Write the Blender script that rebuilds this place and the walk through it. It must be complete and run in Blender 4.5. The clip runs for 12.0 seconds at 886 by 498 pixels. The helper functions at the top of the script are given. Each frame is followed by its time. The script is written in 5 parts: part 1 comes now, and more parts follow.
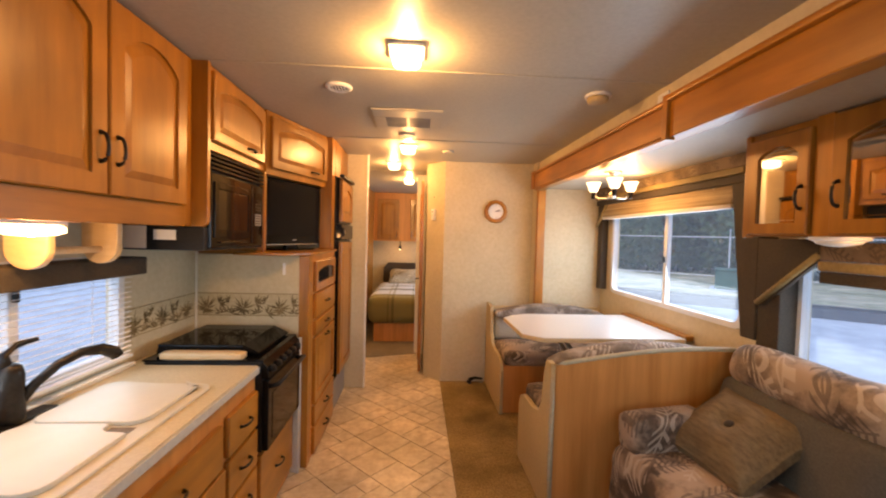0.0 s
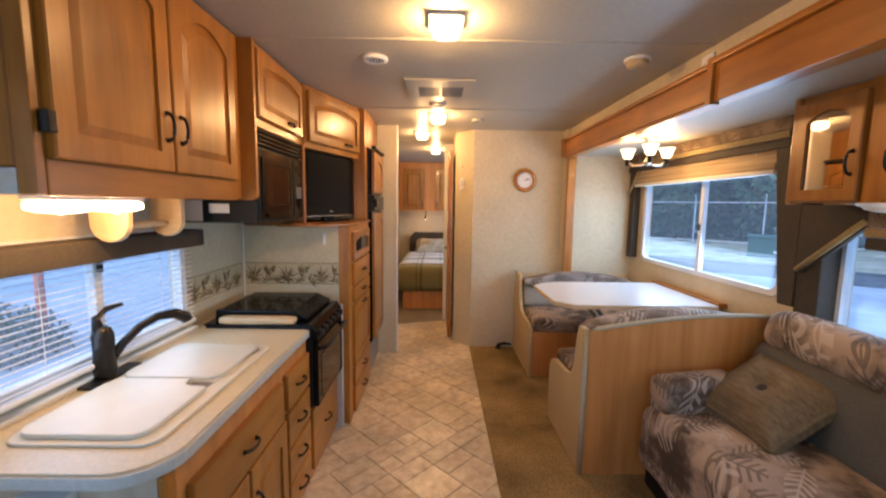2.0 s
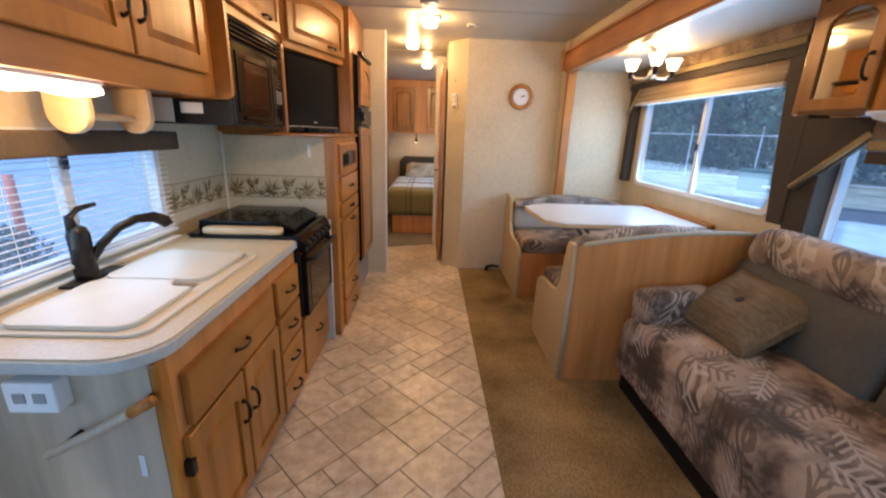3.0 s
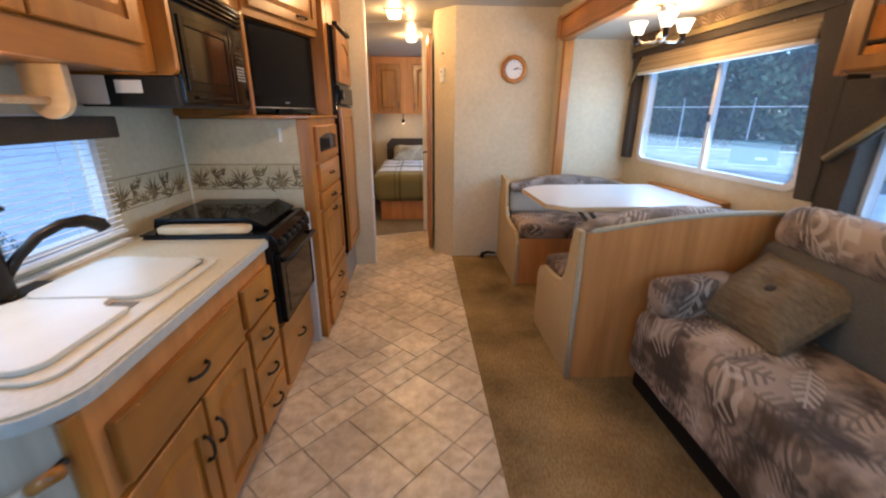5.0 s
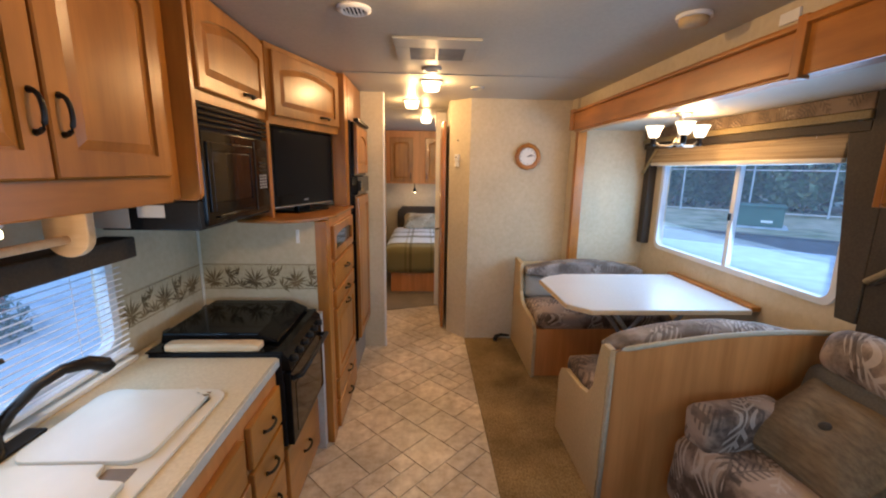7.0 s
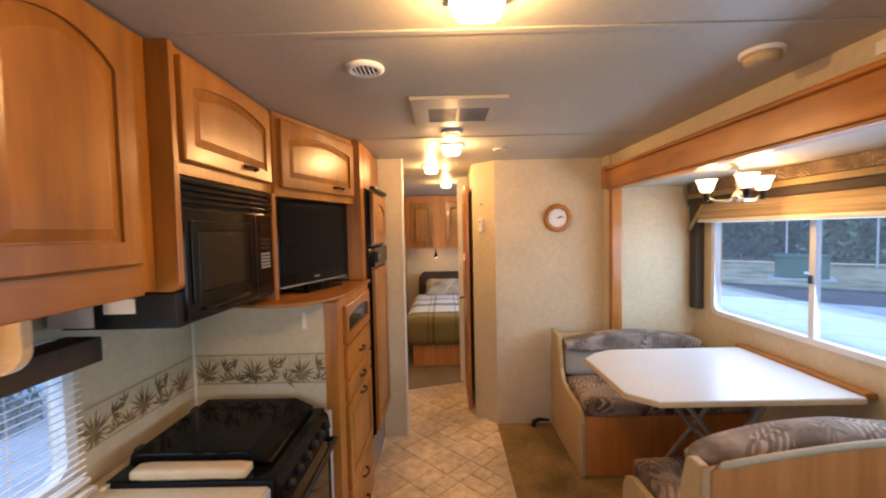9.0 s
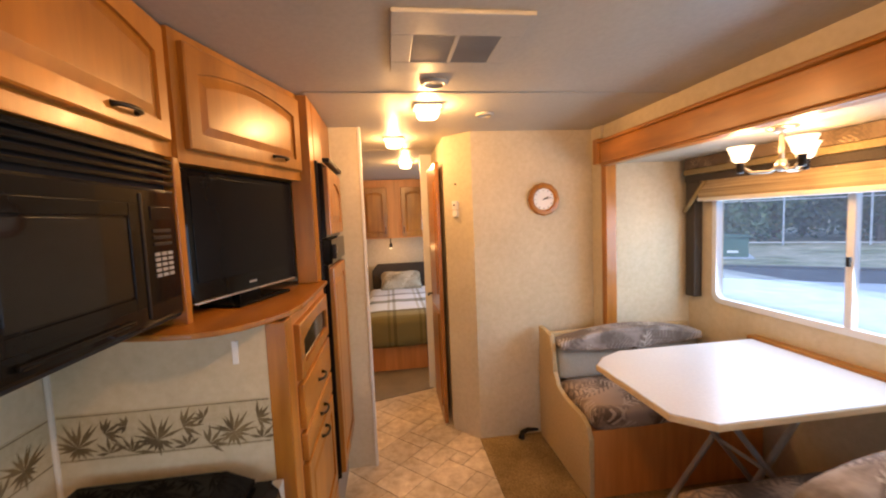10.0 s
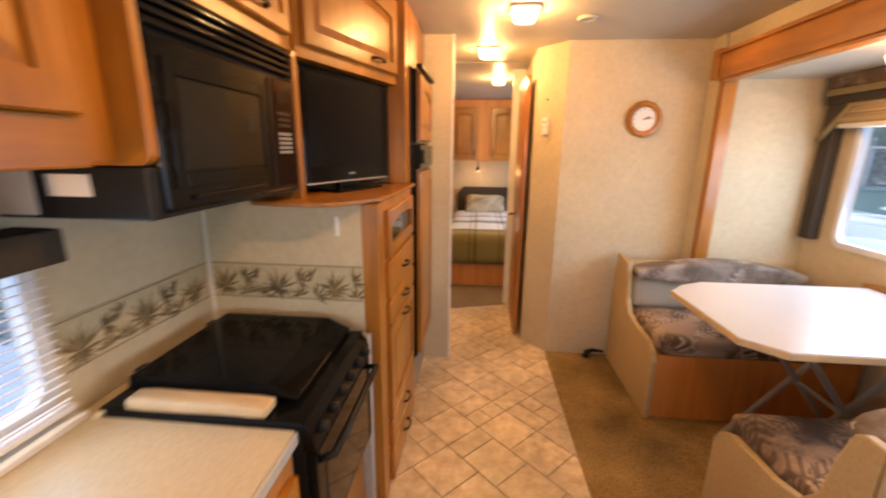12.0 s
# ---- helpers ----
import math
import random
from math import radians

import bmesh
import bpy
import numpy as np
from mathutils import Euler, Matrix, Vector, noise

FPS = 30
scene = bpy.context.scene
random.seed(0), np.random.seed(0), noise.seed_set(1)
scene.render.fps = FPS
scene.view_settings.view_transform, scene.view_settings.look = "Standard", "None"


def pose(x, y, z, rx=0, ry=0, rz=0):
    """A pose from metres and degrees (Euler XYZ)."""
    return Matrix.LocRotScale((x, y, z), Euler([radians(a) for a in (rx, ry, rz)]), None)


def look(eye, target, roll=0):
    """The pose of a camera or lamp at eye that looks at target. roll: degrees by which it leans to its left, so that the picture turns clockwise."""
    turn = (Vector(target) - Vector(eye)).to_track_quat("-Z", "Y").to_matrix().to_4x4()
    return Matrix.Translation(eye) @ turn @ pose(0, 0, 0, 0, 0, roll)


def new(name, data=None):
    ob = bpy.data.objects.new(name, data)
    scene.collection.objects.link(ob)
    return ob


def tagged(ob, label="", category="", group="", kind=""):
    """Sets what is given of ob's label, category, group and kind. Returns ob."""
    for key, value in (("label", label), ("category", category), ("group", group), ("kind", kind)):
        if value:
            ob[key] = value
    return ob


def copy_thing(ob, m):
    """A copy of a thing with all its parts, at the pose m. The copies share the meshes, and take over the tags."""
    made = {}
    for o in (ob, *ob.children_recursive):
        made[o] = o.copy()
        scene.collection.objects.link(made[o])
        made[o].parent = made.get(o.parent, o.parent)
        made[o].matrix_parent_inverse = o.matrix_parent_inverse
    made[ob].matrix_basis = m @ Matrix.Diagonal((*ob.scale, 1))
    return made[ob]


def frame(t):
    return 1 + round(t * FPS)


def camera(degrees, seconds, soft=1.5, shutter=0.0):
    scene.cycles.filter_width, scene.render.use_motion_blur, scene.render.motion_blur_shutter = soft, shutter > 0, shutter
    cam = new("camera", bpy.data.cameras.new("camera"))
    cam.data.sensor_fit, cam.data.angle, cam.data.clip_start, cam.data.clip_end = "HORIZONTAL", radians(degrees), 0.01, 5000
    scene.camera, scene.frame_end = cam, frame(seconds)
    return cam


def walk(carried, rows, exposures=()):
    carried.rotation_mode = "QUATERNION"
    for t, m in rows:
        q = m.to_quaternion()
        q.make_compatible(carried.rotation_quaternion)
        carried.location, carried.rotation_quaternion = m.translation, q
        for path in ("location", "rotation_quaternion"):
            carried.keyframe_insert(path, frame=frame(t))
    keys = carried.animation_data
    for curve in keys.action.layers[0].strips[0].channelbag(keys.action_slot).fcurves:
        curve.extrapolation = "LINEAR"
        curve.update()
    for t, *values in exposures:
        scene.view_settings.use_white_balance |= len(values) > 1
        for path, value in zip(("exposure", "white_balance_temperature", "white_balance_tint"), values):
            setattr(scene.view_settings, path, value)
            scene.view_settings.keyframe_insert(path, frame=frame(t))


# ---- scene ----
cam = camera(96.1, 12.0, soft=2.0, shutter=0.5)
PATH = [
    (0, (0.041, -0.247, 1.423), (0.167, 1.748, 1.359), 1.5),
    (0.5, (-0.031, -0.272, 1.462), (0.025, 1.727, 1.412), 1.9),
    (1, (-0.052, -0.303, 1.474), (-0.047, 1.697, 1.459), 1.1),
    (1.5, (-0.055, -0.314, 1.459), (-0.139, 1.683, 1.391), 0.4),
    (2, (-0.038, -0.304, 1.429), (-0.016, 1.684, 1.208), 0.8),
    (2.5, (-0.039, -0.289, 1.37), (-0.017, 1.672, 0.981), 1.8),
    (3, (-0.035, -0.278, 1.331), (0.043, 1.641, 0.774), 2.0),
    (3.2, (-0.053, -0.273, 1.314), (0.039, 1.63, 0.706), 1.6),
    (4.8, (-0.06, -0.127, 1.294), (0.107, 1.74, 0.598), 0.6),
    (5, (-0.025, -0.044, 1.312), (0.089, 1.847, 0.672), 0.3),
    (5.5, (0.031, 0.083, 1.478), (0.1, 1.979, 0.845), 1.3),
    (6, (0.007, 0.105, 1.531), (0.047, 2.027, 0.978), 0.5),
    (6.5, (-0.054, 0.107, 1.55), (0.004, 2.051, 1.084), 0.7),
    (7, (-0.091, 0.105, 1.559), (0.0, 2.064, 1.165), 1.0),
    (7.5, (-0.105, 0.104, 1.586), (-0.01, 2.082, 1.31), 0.3),
    (7.7, (-0.109, 0.107, 1.611), (-0.022, 2.094, 1.396), -0.0),
    (9.3, (-0.106, 0.552, 1.585), (-0.129, 2.55, 1.495), -1.3),
    (9.5, (-0.15, 0.667, 1.58), (-0.117, 2.662, 1.435), -0.8),
    (10, (-0.277, 0.939, 1.575), (-0.016, 2.916, 1.42), -2.4),
    (10.5, (-0.298, 1.159, 1.559), (-0.099, 3.138, 1.352), -2.0),
    (11, (-0.276, 1.211, 1.549), (-0.22, 3.197, 1.323), -0.3),
    (11.5, (-0.305, 1.045, 1.516), (-0.15, 2.983, 1.05), 1.0),
    (12, (-0.253, 0.812, 1.474), (-0.42, 2.745, 0.988), 0.7),
]
walk(cam, [(t, look(eye, target, roll)) for t, eye, target, roll in PATH],
     exposures=[(0, 1.8, 7900, 16), (1.0, 1.68, 7200, 12), (1.5, 1.65, 6500, 10), (2.5, 1.68, 5600, 7), (5.5, 1.69, 5400, 5), (7.0, 1.48, 5400, 4), (7.7, 1.48, 5600, 6), (9.3, 1.7, 6300, 11), (10.5, 1.9, 6900, 15), (12, 2.0, 7200, 15)])

# ---- world, sun and lamps ----
W_ = bpy.data.worlds.new("World")
scene.world = W_
W_.use_nodes = True
_n = W_.node_tree.nodes
_sky = _n.new("ShaderNodeTexSky")
_sky.sky_type, _sky.sun_disc = 'NISHITA', False
_sky.sun_elevation, _sky.sun_rotation = radians(62), radians(214)
_sky.ozone_density, _sky.dust_density = 6.0, 0.3
W_.node_tree.links.new(_sky.outputs[0], _n["Background"].inputs[0])
_n["Background"].inputs[1].default_value = 0.15


def lamp(name, kind, energy, color, m, size=0.1, size_y=None, angle=None):
    d = bpy.data.lights.new(name, kind)
    d.energy, d.color = energy, color
    if kind == 'AREA':
        d.shape, d.size, d.size_y = 'RECTANGLE', size, size_y or size
    elif kind == 'SUN':
        d.angle = radians(angle)
    else:
        d.shadow_soft_size = size
    ob = new(name, d)
    ob.matrix_world = m
    return ob


WARM = (1.0, 0.53, 0.19)
DAY = (0.55, 0.75, 1.0)
lamp("sun", 'SUN', 0.55, (1.0, 0.97, 0.93), look((-3, -4.5, 10), (0, 0, 0)), angle=8)
for lx, ly, le in ((-0.02, 1.33, 6.4), (-0.055, 2.99, 5.8), (-0.216, 3.79, 4.4), (-0.09, 4.92, 6.5)):
    lamp("ceiling_lamp_light", 'POINT', le, WARM, pose(lx, ly, 2.096), 0.018)
for lx, ly, le in ((-0.995, 0.72, 0.75), (-0.995, 0.89, 0.75), (1.58, 0.80, 0.9)):
    lamp("cabinet_lamp_light", 'POINT', le, WARM, pose(lx, ly, 1.39 if lx < 0 else 1.415), 0.008)
lamp("reading_lamp_light", 'POINT', 0.7, WARM, pose(-0.27, 6.75, 1.155), 0.008)
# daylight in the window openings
lamp("window_light", 'AREA', 5, DAY, look((1.80, 2.53, 1.30), (0, 2.53, 1.05)), 1.35, 0.6)
lamp("window_light", 'AREA', 2.4, DAY, look((1.80, 0.5, 1.15), (0, 0.5, 0.9)), 1.8, 0.5)
lamp("window_light", 'AREA', 0.7, DAY, look((-1.17, 1.1, 1.05), (0, 1.1, 0.85)), 0.85, 0.25)
# fill light for the bed, at an unseen window added in the bedroom wall
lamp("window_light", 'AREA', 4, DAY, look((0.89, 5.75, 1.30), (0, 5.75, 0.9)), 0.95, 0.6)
lamp("windscreen_light", 'AREA', 2.3, DAY, look((0.0, -1.85, 1.35), (0, 3, 1.0)), 1.9, 0.8)

# ---- materials ----


def mat(name, c1, c2=None, rough=0.5, metal=0.0, scale=(8, 8, 8), detail=4.0, bump=0.0, stain=0.25, emit=None, spec=None, coat=0.0, vary=0.0):
    m = bpy.data.materials.new(name)
    m.use_nodes = True
    nt = m.node_tree
    b = nt.nodes["Principled BSDF"]
    b.inputs["Roughness"].default_value, b.inputs["Metallic"].default_value = rough, metal
    b.inputs["Coat Weight"].default_value = coat
    if spec is not None:
        b.inputs["Specular IOR Level"].default_value = spec
    c1 = (*c1, 1)
    c2 = (*(c2 or c1[:3]), 1)
    tc = nt.nodes.new("ShaderNodeTexCoord")
    mp = nt.nodes.new("ShaderNodeMapping")
    mp.inputs["Scale"].default_value = scale
    nt.links.new(tc.outputs["Object"], mp.inputs[0])
    nz = nt.nodes.new("ShaderNodeTexNoise")
    nz.inputs["Scale"].default_value, nz.inputs["Detail"].default_value = 1.0, detail
    nz.inputs["Roughness"].default_value = 0.6
    nt.links.new(mp.outputs[0], nz.inputs[0])
    rp = nt.nodes.new("ShaderNodeValToRGB")
    rp.color_ramp.elements[0].position, rp.color_ramp.elements[1].position = 0.32, 0.68
    rp.color_ramp.elements[0].color, rp.color_ramp.elements[1].color = c1, c2
    nt.links.new(nz.outputs[0], rp.inputs[0])
    big = nt.nodes.new("ShaderNodeTexNoise")
    big.inputs["Scale"].default_value, big.inputs["Detail"].default_value = 2.3, 3
    nt.links.new(tc.outputs["Object"], big.inputs[0])
    mr = nt.nodes.new("ShaderNodeMapRange")
    mr.inputs[1].default_value, mr.inputs[2].default_value = 0.3, 0.7
    mr.inputs[3].default_value, mr.inputs[4].default_value = 1 - stain, 1.0 + stain * 0.3
    nt.links.new(big.outputs[0], mr.inputs[0])
    mx = nt.nodes.new("ShaderNodeMix")
    mx.data_type, mx.blend_type = 'RGBA', 'MULTIPLY'
    mx.inputs[0].default_value = 1.0
    nt.links.new(rp.outputs[0], mx.inputs[6])
    nt.links.new(mr.outputs[0], mx.inputs[7])
    out = mx.outputs[2]
    if vary:
        oi = nt.nodes.new("ShaderNodeObjectInfo")
        hs = nt.nodes.new("ShaderNodeHueSaturation")
        m2 = nt.nodes.new("ShaderNodeMapRange")
        m2.inputs[3].default_value, m2.inputs[4].default_value = 1 - vary, 1 + vary * 0.5
        nt.links.new(oi.outputs["Random"], m2.inputs[0])
        nt.links.new(m2.outputs[0], hs.inputs["Value"])
        nt.links.new(out, hs.inputs["Color"])
        out = hs.outputs[0]
    nt.links.new(out, b.inputs["Base Color"])
    if bump:
        bp = nt.nodes.new("ShaderNodeBump")
        bp.inputs["Strength"].default_value, bp.inputs["Distance"].default_value = bump, 0.004
        nt.links.new(nz.outputs[0], bp.inputs["Height"])
        nt.links.new(bp.outputs[0], b.inputs["Normal"])
    if emit:
        b.inputs["Emission Color"].default_value, b.inputs["Emission Strength"].default_value = (*emit[:3], 1), emit[3]
    return m


def fern_mat(name, ground, ground2, dark, light, size=4.0):
    """Woven upholstery with scattered fern fronds over soft blotches."""
    m = mat(name, ground, ground2, 0.85, scale=(5, 5, 5), detail=5, bump=0.25, stain=0.3)
    nt = m.node_tree
    b = nt.nodes["Principled BSDF"]
    base = b.inputs["Base Color"].links[0].from_socket
    rp_ = [n for n in nt.nodes if n.type == 'VALTORGB'][0].color_ramp
    rp_.elements[0].position, rp_.elements[1].position = 0.40, 0.56
    N, L = nt.nodes.new, nt.links.new

    def math_(op, a, bb=None):
        n = N("ShaderNodeMath")
        n.operation = op
        for k, v in enumerate((a, bb)):
            if v is None:
                continue
            if isinstance(v, (int, float)):
                n.inputs[k].default_value = v
            else:
                L(v, n.inputs[k])
        return n.outputs[0]

    tc = N("ShaderNodeTexCoord")
    for layer, (col, sc, off) in enumerate(((dark, size, 0.0), (light, size * 1.15, 3.7), (dark, size * 1.3, 8.1))):
        mp = N("ShaderNodeMapping")
        # lays the three directions of space out flat, so that tops and fronts both carry fronds
        mp.inputs["Rotation"].default_value = (radians(35), radians(-30), radians(20))
        mp.inputs["Location"].default_value = (off, off * 0.7, 0)
        L(tc.outputs["Object"], mp.inputs[0])
        fl = N("ShaderNodeVectorMath")
        fl.operation = 'MULTIPLY'
        fl.inputs[1].default_value = (sc, sc, 0)
        L(mp.outputs[0], fl.inputs[0])
        vo = N("ShaderNodeTexVoronoi")
        vo.voronoi_dimensions = '2D'
        vo.inputs["Scale"].default_value = 1.0
        L(fl.outputs[0], vo.inputs["Vector"])
        sub = N("ShaderNodeVectorMath")
        sub.operation = 'SUBTRACT'
        L(fl.outputs[0], sub.inputs[0])
        L(vo.outputs["Position"], sub.inputs[1])
        sx = N("ShaderNodeSeparateColor")
        L(vo.outputs["Color"], sx.inputs[0])
        ang = math_('MULTIPLY', sx.outputs[0], 6.28)
        rot = N("ShaderNodeVectorRotate")
        rot.rotation_type = 'Z_AXIS'
        L(sub.outputs[0], rot.inputs["Vector"])
        L(ang, rot.inputs["Angle"])
        sp = N("ShaderNodeSeparateXYZ")
        L(rot.outputs[0], sp.inputs[0])
        au = math_('ABSOLUTE', sp.outputs[0])
        v = sp.outputs[1]
        st = math_('SINE', math_('MULTIPLY', math_('ADD', v, math_('MULTIPLY', au, -0.7)), 46.0))
        stripe = math_('GREATER_THAN', st, 0.30)
        stem = math_('LESS_THAN', au, 0.018)
        leaf = math_('MAXIMUM', stripe, stem)
        ell = math_('ADD', math_('POWER', math_('MULTIPLY', au, 4.6), 2.0), math_('POWER', math_('MULTIPLY', math_('ABSOLUTE', v), 2.2), 2.0))
        mask = math_('MULTIPLY', leaf, math_('LESS_THAN', ell, 1.0))
        mask = math_('MULTIPLY', mask, math_('GREATER_THAN', sx.outputs[1], 0.15))
        mask = math_('MULTIPLY', mask, 0.6)
        mx = N("ShaderNodeMix")
        mx.data_type = 'RGBA'
        mx.inputs[7].default_value = (*col, 1)
        L(mask, mx.inputs[0])
        L(base, mx.inputs[6])
        base = mx.outputs[2]
    L(base, b.inputs["Base Color"])
    return m


def plaid_mat(name):
    m = mat(name, (0.33, 0.36, 0.36), (0.5, 0.52, 0.5), 0.9, scale=(60, 60, 60), bump=0.2)
    nt = m.node_tree
    N, L = nt.nodes.new, nt.links.new
    b = nt.nodes["Principled BSDF"]
    tc = N("ShaderNodeTexCoord")
    sp = N("ShaderNodeSeparateXYZ")
    L(tc.outputs["Object"], sp.inputs[0])

    def ramp(sock, mul, stops):
        mm = N("ShaderNodeMath")
        mm.operation = 'MULTIPLY'
        mm.inputs[1].default_value = mul
        fr = N("ShaderNodeMath")
        fr.operation = 'FRACT'
        L(sock, mm.inputs[0])
        L(mm.outputs[0], fr.inputs[0])
        r = N("ShaderNodeValToRGB")
        r.color_ramp.interpolation = 'CONSTANT'
        for k, (p, c) in enumerate(stops):
            e = r.color_ramp.elements[k] if k < 2 else r.color_ramp.elements.new(p)
            e.position, e.color = p, (*c, 1)
        L(fr.outputs[0], r.inputs[0])
        return r.outputs[0]

    sh_ = N("ShaderNodeMath")
    sh_.inputs[1].default_value = 1.12
    L(sp.outputs[1], sh_.inputs[0])
    along = ramp(sh_.outputs[0], 0.45, ((0.0, (0.17, 0.14, 0.05)), (0.05, (0.24, 0.21, 0.10)), (0.09, (0.14, 0.12, 0.05)), (0.13, (0.60, 0.64, 0.68)),
                                     (0.30, (0.24, 0.25, 0.22)), (0.37, (0.64, 0.67, 0.70)), (0.50, (0.28, 0.30, 0.30)), (0.54, (0.64, 0.67, 0.70))))
    across = ramp(sp.outputs[0], 3.1, ((0.0, (1, 1, 1)), (0.62, (0.75, 0.72, 0.62)), (0.7, (1, 1, 1)), (0.8, (0.6, 0.58, 0.5)), (0.9, (1, 1, 1))))
    mx = N("ShaderNodeMix")
    mx.data_type, mx.blend_type = 'RGBA', 'MULTIPLY'
    mx.inputs[0].default_value = 1
    L(along, mx.inputs[6])
    L(across, mx.inputs[7])
    L(mx.outputs[2], b.inputs["Base Color"])
    return m


def glass_mat(name, tint=(1, 1, 1), rough=0.0, haze=0.0):
    """Clear glass with a faint reflection and a translucent mix that paints in haze."""
    m = bpy.data.materials.new(name)
    m.use_nodes = True
    nt = m.node_tree
    nt.nodes.remove(nt.nodes["Principled BSDF"])
    tr, gl = nt.nodes.new("ShaderNodeBsdfTransparent"), nt.nodes.new("ShaderNodeBsdfGlossy")
    tr.inputs[0].default_value = (*tint, 1)
    gl.inputs["Roughness"].default_value = rough
    mx = nt.nodes.new("ShaderNodeMixShader")
    mx.inputs[0].default_value = 0.03
    nt.links.new(tr.outputs[0], mx.inputs[1])
    nt.links.new(gl.outputs[0], mx.inputs[2])
    # this translucent share lays a pale hazy veil over the view
    du = nt.nodes.new("ShaderNodeBsdfTranslucent")
    du.inputs[0].default_value = (0.8, 0.8, 0.8, 1)
    m2 = nt.nodes.new("ShaderNodeMixShader")
    m2.inputs[0].default_value = haze
    nt.links.new(mx.outputs[0], m2.inputs[1])
    nt.links.new(du.outputs[0], m2.inputs[2])
    nt.links.new(m2.outputs[0], nt.nodes["Material Output"].inputs[0])
    return m


M_WOOD = mat("honey_maple", (0.305, 0.111, 0.011), (0.50, 0.195, 0.025), 0.30, scale=(14, 14, 1.6), detail=6, bump=0.03, stain=0.36, coat=0.15, vary=0.10)
M_WOODH = mat("honey_maple_lying", (0.305, 0.111, 0.011), (0.50, 0.195, 0.025), 0.30, scale=(14, 1.6, 14), detail=6, bump=0.03, stain=0.36, coat=0.15, vary=0.08)
M_WOODP = mat("maple_veneer_panel", (0.49, 0.187, 0.042), (0.67, 0.28, 0.075), 0.4, scale=(18, 18, 1.2), detail=5, bump=0.03, stain=0.12)
M_ENDP = mat("pale_wood_grain_panel", (0.43, 0.345, 0.235), (0.54, 0.44, 0.31), 0.5, scale=(22, 22, 1.5), detail=5, bump=0.03, stain=0.15)
M_WALL = mat("mottled_cream_wallpaper", (0.55, 0.465, 0.305), (0.62, 0.535, 0.37), 0.75, scale=(34, 34, 34), detail=7, bump=0.03, stain=0.12)
M_CEIL = mat("ceiling_vinyl", (0.42, 0.395, 0.325), (0.475, 0.45, 0.375), 0.42, scale=(60, 60, 60), bump=0.05, stain=0.06)
M_TRIMW = mat("white_trim", (0.72, 0.68, 0.60), (0.78, 0.74, 0.66), 0.4, stain=0.08)
M_JOINT = mat("tile_joint", (0.38, 0.28, 0.18), (0.47, 0.36, 0.24), 0.7, scale=(40, 40, 40))
M_TILE = mat("stone_look_tile", (0.56, 0.42, 0.26), (0.88, 0.75, 0.56), 0.32, scale=(17, 17, 17), detail=10, bump=0.14, stain=0.34, vary=0.14)
M_CARPET = mat("tan_carpet", (0.24, 0.16, 0.062), (0.46, 0.32, 0.145), 0.95, scale=(130, 70, 130), detail=5, bump=0.9, stain=0.55, spec=0.1)
M_CARPETB = mat("grey_tan_carpet", (0.20, 0.16, 0.11), (0.33, 0.27, 0.20), 0.95, scale=(160, 160, 160), detail=3, bump=0.9, stain=0.25, spec=0.1)
M_COUNTER = mat("beige_laminate", (0.57, 0.465, 0.285), (0.67, 0.565, 0.37), 0.35, scale=(90, 90, 90), detail=6, stain=0.08)
M_PIPING = mat("cream_piping", (0.42, 0.36, 0.23), (0.50, 0.43, 0.29), 0.5, scale=(50, 50, 50), stain=0.12)
M_EDGE = mat("grey_counter_edge", (0.50, 0.48, 0.42), (0.58, 0.56, 0.50), 0.4, scale=(50, 50, 50), stain=0.08)
M_SINK = mat("white_sink_acrylic", (0.64, 0.59, 0.47), (0.68, 0.63, 0.51), 0.4, stain=0.05)
M_BRONZE = mat("oil_rubbed_bronze", (0.022, 0.018, 0.015), (0.04, 0.032, 0.025), 0.32, metal=0.7, scale=(40, 40, 40), stain=0.2)
M_BLACK = mat("black_gloss_enamel", (0.005, 0.005, 0.005), (0.007, 0.007, 0.007), 0.07, stain=0.1, spec=0.11)
M_BLACKM = mat("black_matte_plastic", (0.007, 0.007, 0.0075), (0.012, 0.012, 0.012), 0.45, scale=(80, 80, 80), stain=0.2, spec=0.25)
M_SCREEN = mat("dark_screen", (0.005, 0.005, 0.0055), (0.006, 0.006, 0.0065), 0.2, stain=0.05, spec=0.1)
M_OVENGLASS = mat("oven_window_glass", (0.008, 0.0075, 0.007), (0.01, 0.009, 0.0085), 0.05, stain=0.05, spec=0.2)
M_GREY = mat("grey_plastic", (0.28, 0.27, 0.25), (0.33, 0.32, 0.30), 0.5)
M_WHITEP = mat("white_plastic", (0.74, 0.73, 0.70), (0.8, 0.79, 0.76), 0.4, stain=0.06)
M_PALE = mat("pale_pine", (0.60, 0.42, 0.22), (0.70, 0.52, 0.30), 0.5, scale=(10, 40, 40), bump=0.05, stain=0.15)
M_TABLE = mat("white_table_laminate", (0.62, 0.62, 0.61), (0.68, 0.68, 0.67), 0.3, scale=(70, 70, 70), stain=0.06)
M_CREAMV = mat("cream_vinyl", (0.47, 0.34, 0.165), (0.55, 0.41, 0.21), 0.5, scale=(60, 60, 60), bump=0.1, stain=0.12)
M_TAUPE = mat("taupe_vinyl", (0.33, 0.315, 0.26), (0.40, 0.38, 0.32), 0.5, scale=(120, 120, 120), bump=0.3, stain=0.15)
# painted shade in the sink notches, and the brown vent filter
M_TAUPED = mat("brown_notch_shade_and_filter", (0.16, 0.11, 0.06), (0.20, 0.145, 0.08), 0.5)
